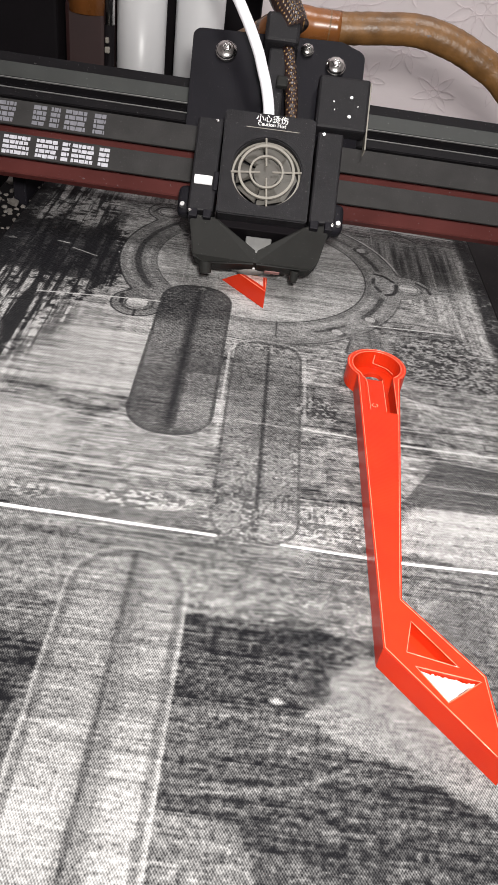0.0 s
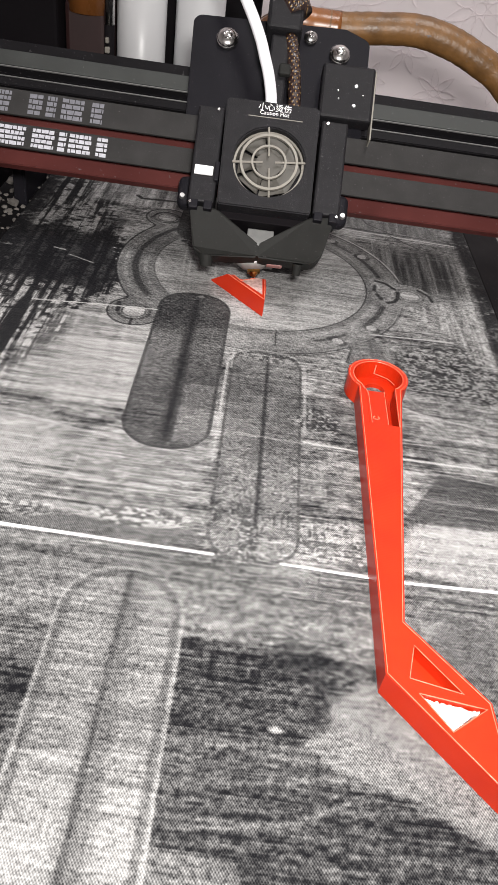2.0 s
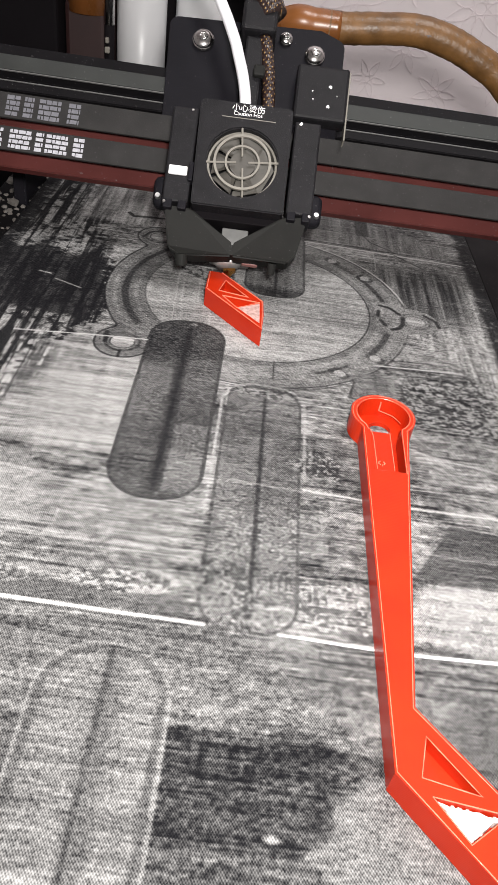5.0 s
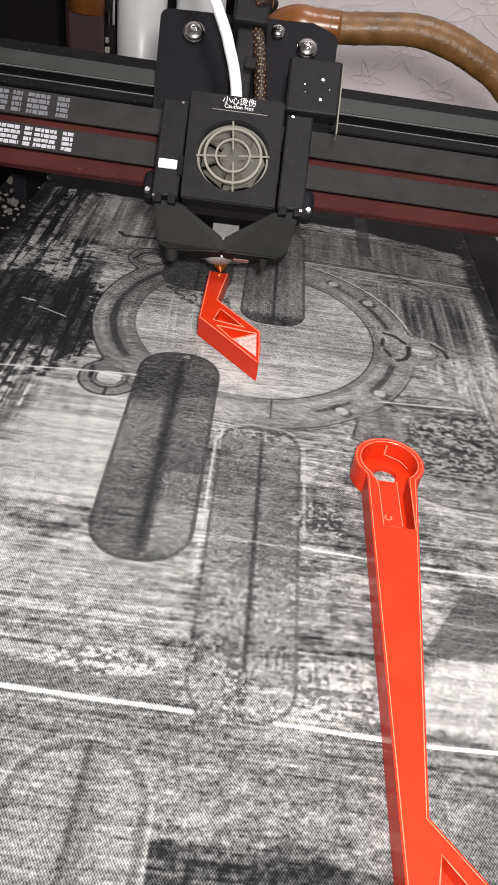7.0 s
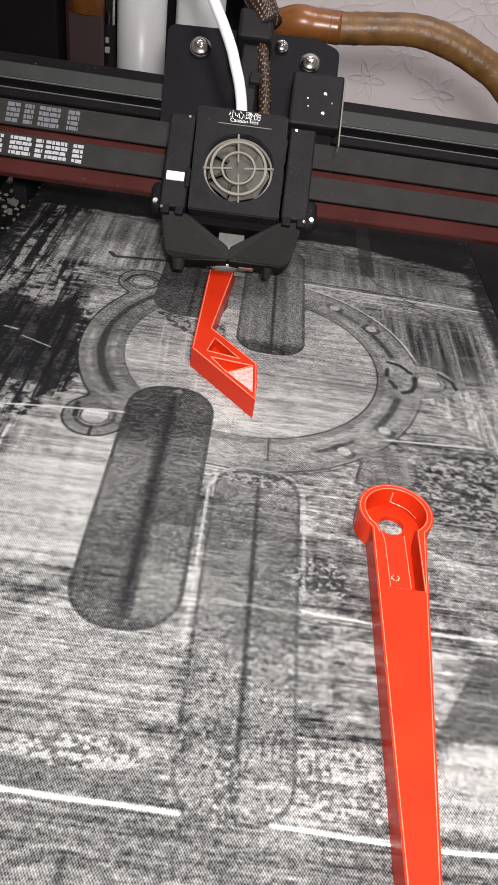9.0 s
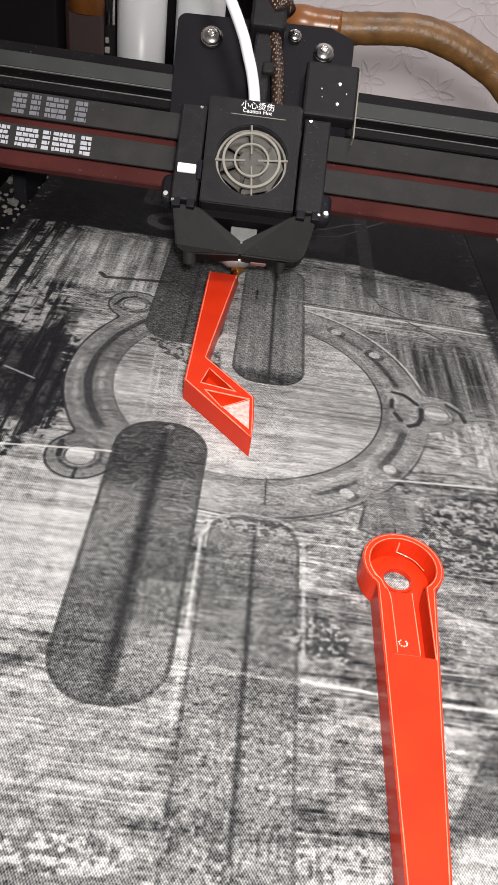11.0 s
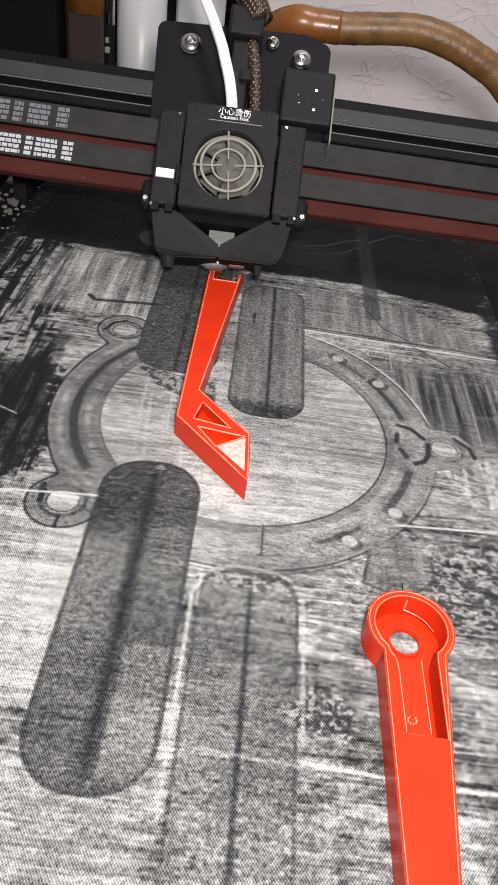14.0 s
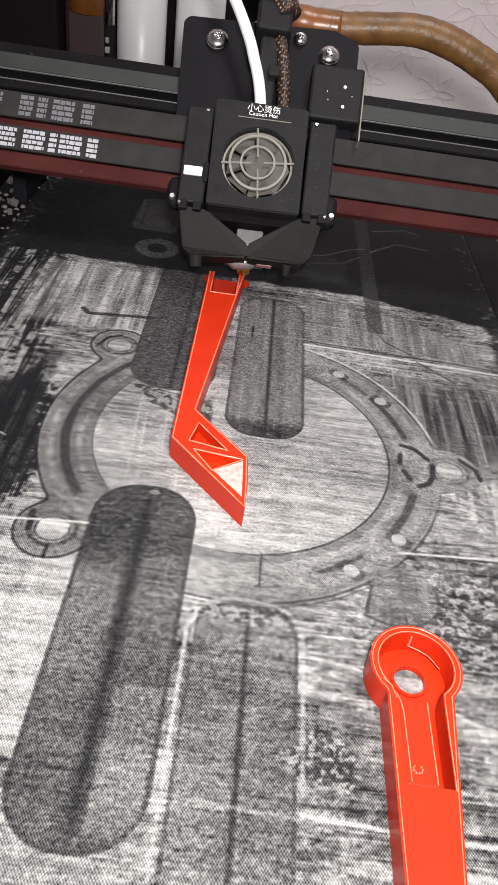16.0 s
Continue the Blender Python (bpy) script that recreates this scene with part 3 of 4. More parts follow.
    fill = 0.18 + 0.05 * (dots - 0.5) + 0.18 * (tiny - 0.5) + 0.10 * (cloud - 0.5) + 0.12 * (fine_x - 0.5)
    fill = fill + 0.07 * step(y - 264 - 0.3 * (x + 20), 1.5) + 0.10 * block(-18, -7, 192, 226) + 0.05 * block(-18, -7, 196, 210) + 0.06 * block(-35, -23, 228, 258) + 0.05 * block(-18, -7, 232, 256)
    r = bar(r, -36, -5.7, 188, 293.5, 13.5, fill, 0.95, 0.6, 0.4)
    # broad soft shadow along this bar's middle, painted into the map
    r = blend(r, step(np.abs(x + 20.5 + 0.2 * wob) - 2.0, 3.5) * step(np.abs(y - 238) - 46, 6), 0.07, 0.55)
    r = blend(r, step(np.hypot((x + 19.5) / 1.6, y - 291) - 1, 0.6), 0.5, 0.8)
    r = bar(r, -2.4, 25, 144.5, 253.5, 10, 0.34 + 0.3 * (dots - 0.5) + 0.35 * step(y - 195, 20) * (tiny - 0.5) + 0.25 * (across - 0.5) + 0.13 * step(y - 190, 30) + 0.25 * (cloud - 0.5), 0.8, 0.55, 0.7)
    r = blend(r, step(np.abs(y - 250 - wob) - 2.5, 2) * step(np.abs(x - 10) - 13, 3), 0.08 + 0.7 * np.clip((speck - 0.42) * 6, 0, 1), 0.45)
    r = blend(r, step(np.abs(x - 9.5) - 3, 2) * step(np.abs(y - 152) - 8, 3), 0.2 + 0.5 * np.clip((dots - 0.45) * 6, 0, 1), 0.6)
    r = blend(r, step(np.abs(x + 0.8) - 2, 2) * step(np.abs(y - 162) - 6, 3), 0.14 + 0.4 * np.clip((dots - 0.5) * 6, 0, 1), 0.6)
    # this bar grows paler towards its near end, darker along its middle
    r = bar(r, -37.3, -4.4, 20, 137.3, 15, 0.47 + 0.30 * (across - 0.5) + 0.15 * (dots - 0.5) + 0.20 * step(y - 80, 40) + 0.3 * (fine_x - 0.5), 0.9, 0.26, 0.65, 0.70)
    r = blend(r, step(np.abs(rounded(x, y, -37.3, -4.4, 20, 137.3, 15) + 2.2) - 1.0, 1.4), 0.2, 0.5)
    r = blend(r, step(np.abs(x + 19.0) - 3.0, 4) * step(rounded(x, y, -37.3, -4.4, 20, 137.3, 15) + 4, 2), 0.28, 0.6)
    r = bar(r, -39, -7.5, 344, 448, 13, 0.20 + 0.25 * (dots - 0.5), 0.92, 0.5, 0.5)
    r = blend(r, step(polygon(x + 0.4 * wob, y + 0.4 * wob, [(-37, 346), (-29, 336), (-14, 326), (-6, 327), (-7, 343), (-20, 342)]), 1.5), 0.10 + 0.45 * patch, 0.8)
    r = bar(r, -2, 26, 324, 422, 11, 0.36 + 0.22 * (dots - 0.5) + 0.2 * (along - 0.5) - 0.22 * step(y - 333 - wob, 6) * (0.6 + 0.8 * speck), 0.9, 0.6, 0.75)
    r = blend(r, step(stroke(x, y, [(4.5, 388), (4.5, 396)], 0.9), 0.7), 0.05, 0.9)

    r = blend(r, step(np.hypot((x - 31) / 8, (y - 213) / 7) - 1 - 0.25 * wob, 0.6), 0.13 + 0.5 * np.clip((0.5 * speck + 0.5 * tiny - 0.46) * 6, 0, 1), 0.7)
    r = blend(r, step(np.abs(rounded(x, y, -2.4, 25, 190, 253.5, 10) - 1.2 + 0.15 * wob) - 0.5, 0.7) * step(205 - y, 4), 0.75, 0.5)

    # scraped lines and cuts
    for pts, w, val, k in (
            ([(-114, 147.6), (-62, 146.9), (0.3, 145.7)], 1.3, 1.0, 0.95), ([(19.8, 145.4), (60, 144.6), (114, 146.5)], 1.2, 1.0, 0.95),
            ([(-114, 145.9), (114, 144.2)], 0.8, 0.1, 0.35), ([(-114, 149.7), (-60, 148.3)], 0.9, 0.05, 0.8),
            ([(26, 201), (60, 199), (114, 199.5)], 1.0, 0.95, 0.8), ([(57, 195), (114, 190)], 0.7, 0.8, 0.5), ([(-36, 190), (-72, 196)], 1.0, 0.85, 0.5),
            ([(-6, 174), (-60, 170)], 0.7, 0.75, 0.5), ([(-5, 182), (-45, 183)], 0.6, 0.8, 0.5), ([(2, 201.5), (26, 200)], 0.7, 0.7, 0.5),
            ([(-86, 269.7), (-55, 273.4), (-36, 275)], 0.8, 0.95, 0.85), ([(-5, 277.4), (30, 281.5)], 0.7, 0.9, 0.7), ([(54, 279.3), (90, 282)], 0.8, 0.95, 0.8),
            ([(-36, 254), (-75, 250)], 0.6, 0.85, 0.4), ([(26, 240), (40, 238), (70, 226), (114, 218)], 1.0, 0.85, 0.6),
            ([(26, 387.7), (70, 386), (112, 384.3)], 1.2, 1.0, 0.9), ([(26, 390.5), (112, 387.3)], 0.9, 0.08, 0.7), ([(-65.0, 391.8), (-62.0, 388.4), (-36.8, 391.6)], 2.2, 0.10, 0.85),
            ([(-1, 390.5), (26, 391.5)], 0.6, 0.7, 0.5), ([(61, 387), (61, 367)], 0.6, 0.85, 0.6), ([(72, 386), (86, 374)], 0.9, 0.08, 0.7), ([(52, 418), (60, 398), (74, 388)], 0.9, 0.1, 0.6),
            ([(14, 260), (14, 272)], 0.5, 0.1, 0.8), ([(9, 259), (20, 261)], 0.5, 0.1, 0.6),
            ([(-90, 318), (-85, 317)], 1.0, 0.7, 0.8), ([(-82, 313), (-70, 308)], 0.7, 0.7, 0.8), ([(-2, 254), (-2, 240)], 0.6, 0.9, 0.6), ([(-3.8, 250), (-3.8, 185)], 0.9, 0.8, 0.55),
            ([(50, 262), (50, 246)], 0.8, 0.15, 0.5)):
        r = blend(r, step(stroke(x, y + 0.12 * wob, pts, w), 0.7), val, k)

    # clean black belt that has not been printed on
    far = step(436 + 0.35 * rag - 0.22 * np.maximum(x - 50, 0) - y, 3)
    r = blend(r, far, 0.045 + 0.05 * (spots - 0.5), 0.97)
    e = np.hypot(x + 45, y - 455.5)
    r = blend(r, step(np.abs(e - 7.5) - 2.8, 1.2), 0.26, 0.8)
    r = blend(r, step(rounded(x, y, -61, -38, 474, 514, 5), 1.5), 0.22, 0.75)
    r = blend(r, step(np.abs(rounded(x, y, -61, -38, 474, 514, 5) + 4) - 0.7, 1), 0.09, 0.6)
    r = blend(r, step(rounded(x, y, 53, 60, 404, 540, 2), 1.5), 0.19, 0.7)
    for pts, w in (([(22, 470), (36, 474), (48, 484), (56, 488)], 1.0), ([(60, 486), (74, 500), (90, 498)], 1.2), ([(26, 462), (44, 468), (54, 478)], 0.8), ([(62, 512), (80, 520), (88, 516)], 1.0)):
        r = blend(r, step(stroke(x, y + 0.3 * wob, pts, w), 1), 0.42, 0.7)
    r = blend(r, step(polygon(x + wob, y + wob, [(14, 448), (44, 446), (48, 470), (20, 476)]), 6), 0.15, 0.6)
    # bare edges of the belt
    r = blend(r, step(107 + 0.25 * rag - np.abs(x), 5), 0.07 + 0.3 * np.clip((spots - 0.6) * 5, 0, 1), 0.9)
    return np.clip(0.5 + (r - 0.5) * 1.04, 0, 1)


def make_belt():
    """One long flat run of fabric, 230 mm wide; its wear and shade map sits on a fine grid."""
    xs = np.linspace(-115, 115, 641)
    ys = np.concatenate([np.linspace(-60, 50, 40, endpoint=False), np.linspace(50, 530, 1335), np.linspace(534, 615, 20)])
    gx, gy = np.meshgrid(xs, ys)
    val = wear_shade_map(gx, gy)
    nx, ny = len(xs), len(ys)
    edge = np.exp(-((115 - np.abs(gx)) / 1.2) ** 2)
    gz = -0.3 * edge + 0.05 * (val - 0.4)
    top = np.stack([gx, gy, gz], -1).reshape(-1, 3)
    rim_i = np.concatenate([np.arange(nx), (np.arange(1, ny)) * nx + nx - 1, (ny - 1) * nx + np.arange(nx - 2, -1, -1), np.arange(ny - 2, 0, -1) * nx])
    low = top[rim_i].copy()
    low[:, 2] = -1.8
    verts = np.concatenate([top, low]) * MM
    i = np.arange(ny * nx).reshape(ny, nx)
    quads = np.stack([i[:-1, :-1], i[:-1, 1:], i[1:, 1:], i[1:, :-1]], -1).reshape(-1, 4)
    m = len(rim_i)
    k = np.arange(m)
    sides = np.stack([rim_i, ny * nx + k, ny * nx + (k + 1) % m, rim_i[(k + 1) % m]], -1)
    faces = np.concatenate([quads, sides])
    me = bpy.data.meshes.new("conveyor_belt")
    me.vertices.add(len(verts))
    me.vertices.foreach_set("co", verts.ravel())
    me.loops.add(faces.size)
    me.loops.foreach_set("vertex_index", faces.ravel())
    me.polygons.add(len(faces))
    me.polygons.foreach_set("loop_start", np.arange(len(faces)) * 4)
    me.update(calc_edges=True)
    att = me.attributes.new("residue", "FLOAT", "POINT")
    att.data.foreach_set("value", np.concatenate([val.ravel(), np.zeros(m)]).astype(np.float32))
    me.materials.append(BELT)
    me.validate()
    ob = new("conveyor_belt", me)
    return tagged(ob, "worn black fabric belt with white residue and ghost print marks", "conveyor belt")


belt = make_belt()
for strip in ([(-114.5, 148.6), (-62, 147.5), (0.4, 145.9), (0.4, 145.4), (-62, 146.4), (-114.5, 146.9)],
              [(19.6, 145.5), (52, 144.7), (114.5, 147.0), (114.5, 146.0), (52, 143.9), (19.6, 145.2)]):
    part("glue_seam", add_prism(bmesh.new(), strip, [], -0.2, 0.12), WHITE_PLASTIC, belt, "raised white glue seam")

# ---- printed arms ----
# a lever: ring with a hub hole, tapering arm, bend and a slanted end with two triangular openings; its own zero is the bend
ARM_H = 8.0


def own(pts):
    return [(x - 44.5, y - 108.7) for x, y in pts]


HUB = (52.3 - 44.5, 236.0 - 108.7)
OUTLINE_2D = own([(44.5, 108.7), (69.7, 81.7), (69.9, 92.0), (69.2, 104.3), (50.7, 124.6), (60.3, 227.9)] + arc(52.3, 236.0, 11.2, -45, 224, 30) + [(44.5, 227.6)])
POCKET_2D = [(6.0, -0.2), (18.0, -2.8), (7.9, 8.8)]
OPENING_2D = [(7.8, -4.3), (22.9, -6.3), (14.3, -12.6)]
KEY_2D = own(arc(52.3, 236.0, 9.0, -52, 226, 26) + [(47.0, 226.5), (47.0, 206.3), (57.2, 206.3), (57.6, 226.5)])
HUB_2D = own(arc(52.3, 235.8, 3.8, 0, 345, 23))


def arm_solid():
    """One closed skin: flat top with two triangular pockets and a keyhole recess, a through hole in the hub."""
    bm = bmesh.new()

    def loop(pts, z):
        vs = [bm.verts.new((x * MM, y * MM, z * MM)) for x, y in pts]
        return vs, [bm.edges.new((vs[i], vs[i - 1])) for i in range(len(vs))]

    def sides(a, b):
        for i in range(len(a)):
            bm.faces.new((a[i], a[i - 1], b[i - 1], b[i]))

    def fill(*edge_sets):
        bmesh.ops.triangle_fill(bm, use_beauty=True, use_dissolve=False, edges=[e for es in edge_sets for e in es])

    top, top_e = loop(OUTLINE_2D, ARM_H)
    low, low_e = loop(OUTLINE_2D, 0.05)
    hub_up, hub_up_e = loop(HUB_2D, 0.9)
    hub_low, hub_low_e = loop(HUB_2D, 0.05)
    rims, floors = [], []
    for pts, z in ((POCKET_2D, 4.4), (OPENING_2D, 4.4), (KEY_2D, 0.9)):
        r, r_e = loop(pts, ARM_H)
        f, f_e = loop(pts, z)
        sides(r, f)
        rims.append(r_e)
        floors.append(f_e)
    fill(top_e, *rims)
    fill(floors[0])
    fill(floors[1])
    fill(floors[2], hub_up_e)
    fill(low_e, hub_low_e)
    sides(top, low)
    sides(hub_up, hub_low)
    bmesh.ops.recalc_face_normals(bm, faces=bm.faces[:])
    return bm


def arm_beads(filled=False, thick=0.13):
    """The raised last thread of plastic along the top edges, thick mm in radius; its paler red paints the highlight."""
    bm = bmesh.new()
    for pts, inset in ((OUTLINE_2D, 0.55), (KEY_2D, -0.35), (POCKET_2D, -0.3), (OPENING_2D, -0.3)):
        n = len(pts)
        area = sum(pts[i - 1][0] * pts[i][1] - pts[i][0] * pts[i - 1][1] for i in range(n))
        line = []
        for i in range(n):
            a, b, c = Vector(pts[i - 1]), Vector(pts[i]), Vector(pts[(i + 1) % n])
            d = ((b - a).normalized() + (c - b).normalized()).normalized()
            side_dir = Vector((-d.y, d.x)) * (1 if area > 0 else -1)
            q = b + side_dir * inset
            line.append((q.x, q.y, ARM_H + 0.02))
        dense = []
        for a, b in zip(line, line[1:] + line[:1]):
            k = max(1, int((Vector(a) - Vector(b)).length / 3))
            dense += [tuple(Vector(a).lerp(Vector(b), j / k)) for j in range(k)]
        if filled and pts is KEY_2D:
            # the filled side of the slot has no thread; it runs along the open channel instead
            dense = [q for q in dense if q[1] > 117.0 or q[0] > 9.5]
            cutoff = max(range(len(dense)), key=lambda i: (Vector(dense[i]) - Vector(dense[i - 1])).length)
            dense = dense[cutoff:] + dense[:cutoff]
            channel = [(9.2, 98.2 + 2.4 * j, 7.8) for j in range(9)]
            add_tube(bm, channel, 0.13, 6, 0.5, 5)
            add_tube(bm, dense, 0.13, 6, 0.5, 5)
            continue
        add_tube(bm, dense + [dense[0]], thick, 6, 0.5, 5)
    return bm


def cut(bm, lo, hi, cap):
    """Keeps what lies between two sloping planes."""
    for c, out in ((lo, False), (hi, True)):
        if c is None:
            continue
        r = bmesh.ops.bisect_plane(bm, geom=bm.verts[:] + bm.edges[:] + bm.faces[:], dist=1e-7, plane_co=(0, c * MM, 0), plane_no=(0, 0.7071, 0.7071),
                                   clear_outer=out, clear_inner=not out)
        edges = [e for e in r["geom_cut"] if isinstance(e, bmesh.types.BMEdge)]
        if cap and edges:
            bmesh.ops.triangle_fill(bm, use_beauty=True, use_dissolve=False, edges=edges)
    return bm


def near_arm():
    thing = new("printed_lever")
    thing.matrix_basis = pose(44.5 * MM, 108.7 * MM, 0)
    part("body", arm_solid(), RED, thing)
    part("edge_bead", arm_beads(True), HIGHLIGHT_BEAD, thing, "raised thread along the edges, its highlight painted paler")
    bm = add_box(bmesh.new(), 2.53, 9.4, 97.7, 117.4, 0.8, 7.75, bevel=0.3)
    add_cyl(bm, (5.1, 102.3, 7.7), (5.1, 102.3, 8.1), 0.7, 0.5, 10)
    part("slot_block", bm, RED, thing)
    lines = bmesh.new()
    add_tube(lines, spline([(-0.6, 122.5, 7.9), (1.9, 119.4, 7.85), (3.3, 115.5, 7.8), (3.5, 108, 7.8), (3.6, 98.3, 7.8)], 6), 0.14, 6, 0.5, 6)
    for k in range(9):
        a = 2 * math.pi * k / 9
        bmesh.ops.create_icosphere(lines, subdivisions=1, radius=0.28 * MM, matrix=Matrix.Translation(((5.2 + 1.0 * math.cos(a)) * MM, (101.2 + 0.9 * math.sin(a)) * MM, 7.8 * MM)))
    part("slot_thread", lines, HIGHLIGHT_BEAD, thing, "raised threads beside the slot, their highlight painted paler")
    bm = add_ring(bmesh.new(), HUB[0], HUB[1] - 0.2, 0.9, 1.7, 3.85, 4.6, 24)
    part("hub_ring", bm, RED, thing)
    bm = add_box(bmesh.new(), 7.7, 8.1, 135.7, 136.5, 3.2, 6.8)
    add_tube(bm, spline([(7.9, 135.9, 3.2), (10.5, 135.0, 3.0), (13.0, 133.2, 3.2), (15.3, 130.2, 3.0)], 6), 0.16, 6, 0.6, 9)
    part("step_mark", bm, HIGHLIGHT_BEAD, thing)
    knobs = bmesh.new()
    rnd = random.Random(21)
    for k in range(46):
        a = radians(-35 + 250 * k / 45 + rnd.uniform(-2, 2))
        rr = 10.9 + rnd.uniform(-0.5, 0.25)
        bmesh.ops.create_icosphere(knobs, subdivisions=1, radius=rnd.uniform(0.18, 0.42) * MM,
                                   matrix=Matrix.Translation(((HUB[0] + rr * math.cos(a)) * MM, (HUB[1] + rr * math.sin(a)) * MM, (ARM_H - rnd.uniform(0, 0.5)) * MM)))
    part("rough_rim", knobs, RED, thing, "rough knobbly rim of the ring")
    # the lamp's reflection in the opening, modelled as a ragged speckled white block
    fill = bmesh.new()
    rnd = random.Random(8)
    corners = [(9.0, -4.8), (22.0, -6.5), (14.4, -11.9)]
    ragged = []
    for a, b in zip(corners, corners[1:] + corners[:1]):
        for j in range(9):
            q = Vector(a).lerp(Vector(b), j / 9)
            ragged.append((q.x + rnd.uniform(-0.35, 0.35), q.y + rnd.uniform(-0.35, 0.35)))
    add_prism(fill, ragged, [], 4.3, 6.9)
    for _ in range(60):
        u, v = rnd.random(), rnd.random()
        if u + v > 1:
            u, v = 1 - u, 1 - v
        q = Vector(corners[0]) + u * (Vector(corners[1]) - Vector(corners[0])) + v * (Vector(corners[2]) - Vector(corners[0]))
        add_cyl(fill, (q.x, q.y, 6.7), (q.x, q.y, 6.9 + rnd.uniform(0.05, 0.35)), rnd.uniform(0.2, 0.6), 0.12, 7)
    part("glare_fill", fill, SPECKLED_GLARE, thing, "speckled white glare modelled as a filling in the triangular opening")
    strand = bmesh.new()
    add_tube(strand, spline([(8.2, 138.2, 1.0), (8.0, 140.5, 3.5), (7.6, 142.5, 6.0)], 5), 0.14, 5)
    part("stray_strand", strand, BLACK_PLASTIC, thing, "thin dark stray strand")
    return tagged(thing, "finished glossy red printed plastic lever lying flat on the belt", "printed part", "red levers")


LAYERS = []


def growing_arm():
    """The same lever, cut along the sloping print plane into the slabs that the nozzle lays one after another."""
    thing = new("printed_lever")
    bx, by = -17.5, 308.2
    thing.matrix_basis = pose(bx * MM, by * MM, 0)
    cuts = [c for c in (302.4 + 2.7 * k for k in range(49)) if c < 432.5]
    lo = None
    for c in cuts:
        hi = c - by
        bm = cut(arm_solid(), lo, hi, True)
        extra = cut(arm_beads(thick=0.24), lo, hi, False)
        # thin pale triangle on top: the tip's glare, put into colour
        patch = add_prism(bmesh.new(), [(14.7, -13.0), (23.3, -6.9), (24.0, -22.6)], [], 7.9, 8.12)
        cut(patch, lo, hi, True)
        for add_bm, slot in ((extra, 1), (patch, 2)):
            for f in add_bm.faces:
                f.material_index = slot
            me = bpy.data.meshes.new("piece")
            add_bm.to_mesh(me)
            add_bm.free()
            bm.from_mesh(me)
            bpy.data.meshes.remove(me)
        if len(bm.faces):
            ob = part("base_piece" if lo is None else "printed_layer", bm, [RED, HIGHLIGHT_BEAD, GLARE_RED], thing)
            if lo is not None:
                LAYERS.append((ob, travel_time(0.5 * (lo + hi) + by - Y_PRINT / MM)))
        lo = hi
    return tagged(thing, "glossy red plastic lever still growing under the nozzle", "printed part", "red levers")


lever_done = near_arm()
lever_new = growing_arm()

# ---- gantry: a frame that leans at 45 degrees; u sideways, v up the slope, n towards the viewer ----
GANTRY_ZERO = pose(0.00123, 0.28743, 0.01397, 45, 0, 0) @ pose(0, 0, 0, 0, 0, 1.1)

RAIL_ZERO = GANTRY_ZERO @ pose(0, 0, 0, 0, 0, -0.9)

gantry = tagged(new("gantry_rail"), "black aluminium cross rail of the print head gantry", "rail")
gantry.matrix_basis = RAIL_ZERO.copy()


def extrusion(v0, v1, n0, n1, grooves):
    """A slotted aluminium profile: outline with grooves in its front, drawn out sideways."""
    prof = [(v0, n0), (v0, n1)]
    for g0, g1, depth in grooves:
        prof += [(g0, n1), (g0 + 1.2, n1 - depth), (g1 - 1.2, n1 - depth), (g1, n1)]
    prof += [(v1, n1), (v1, n0)]
    bm = bmesh.new()
    a = [bm.verts.new((-0.19, v * MM, n * MM)) for v, n in prof]
    b = [bm.verts.new((0.19, v * MM, n * MM)) for v, n in prof]
    for i in range(len(prof)):
        j = (i + 1) % len(prof)
        bm.faces.new((a[i], a[j], b[j], b[i]))
    bm.faces.new(a)
    bm.faces.new(b)
    bmesh.ops.bevel(bm, geom=[e for e in bm.edges if abs(e.verts[0].co.x - e.verts[1].co.x) > 0.1], offset=0.0004, segments=2, affect="EDGES")
    return bm


part("upper_profile", extrusion(67.8, 88.6, -32, -12, [(72.0, 76.4, 4.0)]), ANODISED, gantry)
# a lighter grey band across the front of the upper profile
SLOT_GREY = surface("grey_slot_face", (0.034, 0.036, 0.035), 0.55, 0.1, 0.4, 60, 0.1, 900, 0.1, 0.2)
part("slot_face", box(-190, 190, 77.0, 83.9, -12.5, -11.7, bevel=0.3), SLOT_GREY, gantry)
# thin pale strips paint a highlight along the slot's edges
for v_lip in (76.3, 71.7):
    part("slot_lip", box(-190, 190, v_lip, v_lip + 0.32, -12.5, -11.5, bevel=0.12), SINK_GREY, gantry, "pale strip along the slot edge, a painted highlight")
# dark red plate behind the timing belts
part("lower_profile", extrusion(34.2, 66.0, -20, -15, [(47.5, 51.5, 1.2)]), RED_PROFILE, gantry, "dark red lower profile")


def timing_belt(v0, v1, groups, ink, label):
    ob = new("timing_belt")
    ob.matrix_basis = RAIL_ZERO.copy()
    bm = box(-260, 240, v0, v1, -8.0, -6.6, bevel=0.3)
    part("strap", bm, RUBBER, ob)
    h = (v1 - v0 - 1.6) / 4
    for u0, u1 in groups:
        bars = bmesh.new()
        rnd = random.Random(int(u0 * 7))
        for row in range(4):
            y0 = v0 + 0.9 + row * h
            u = u0
            while u < u1 - 0.8:
                w = min(rnd.uniform(1.2, 3.6), u1 - u)
                add_box(bars, u, u + w - 0.35, y0 + rnd.uniform(0, 0.3), y0 + h - 0.55, -6.6, -6.52)
                u += w
        part("print_block", bars, ink, ob, "white printed bars")
    return tagged(ob, label, "timing belt", "head timing belts")


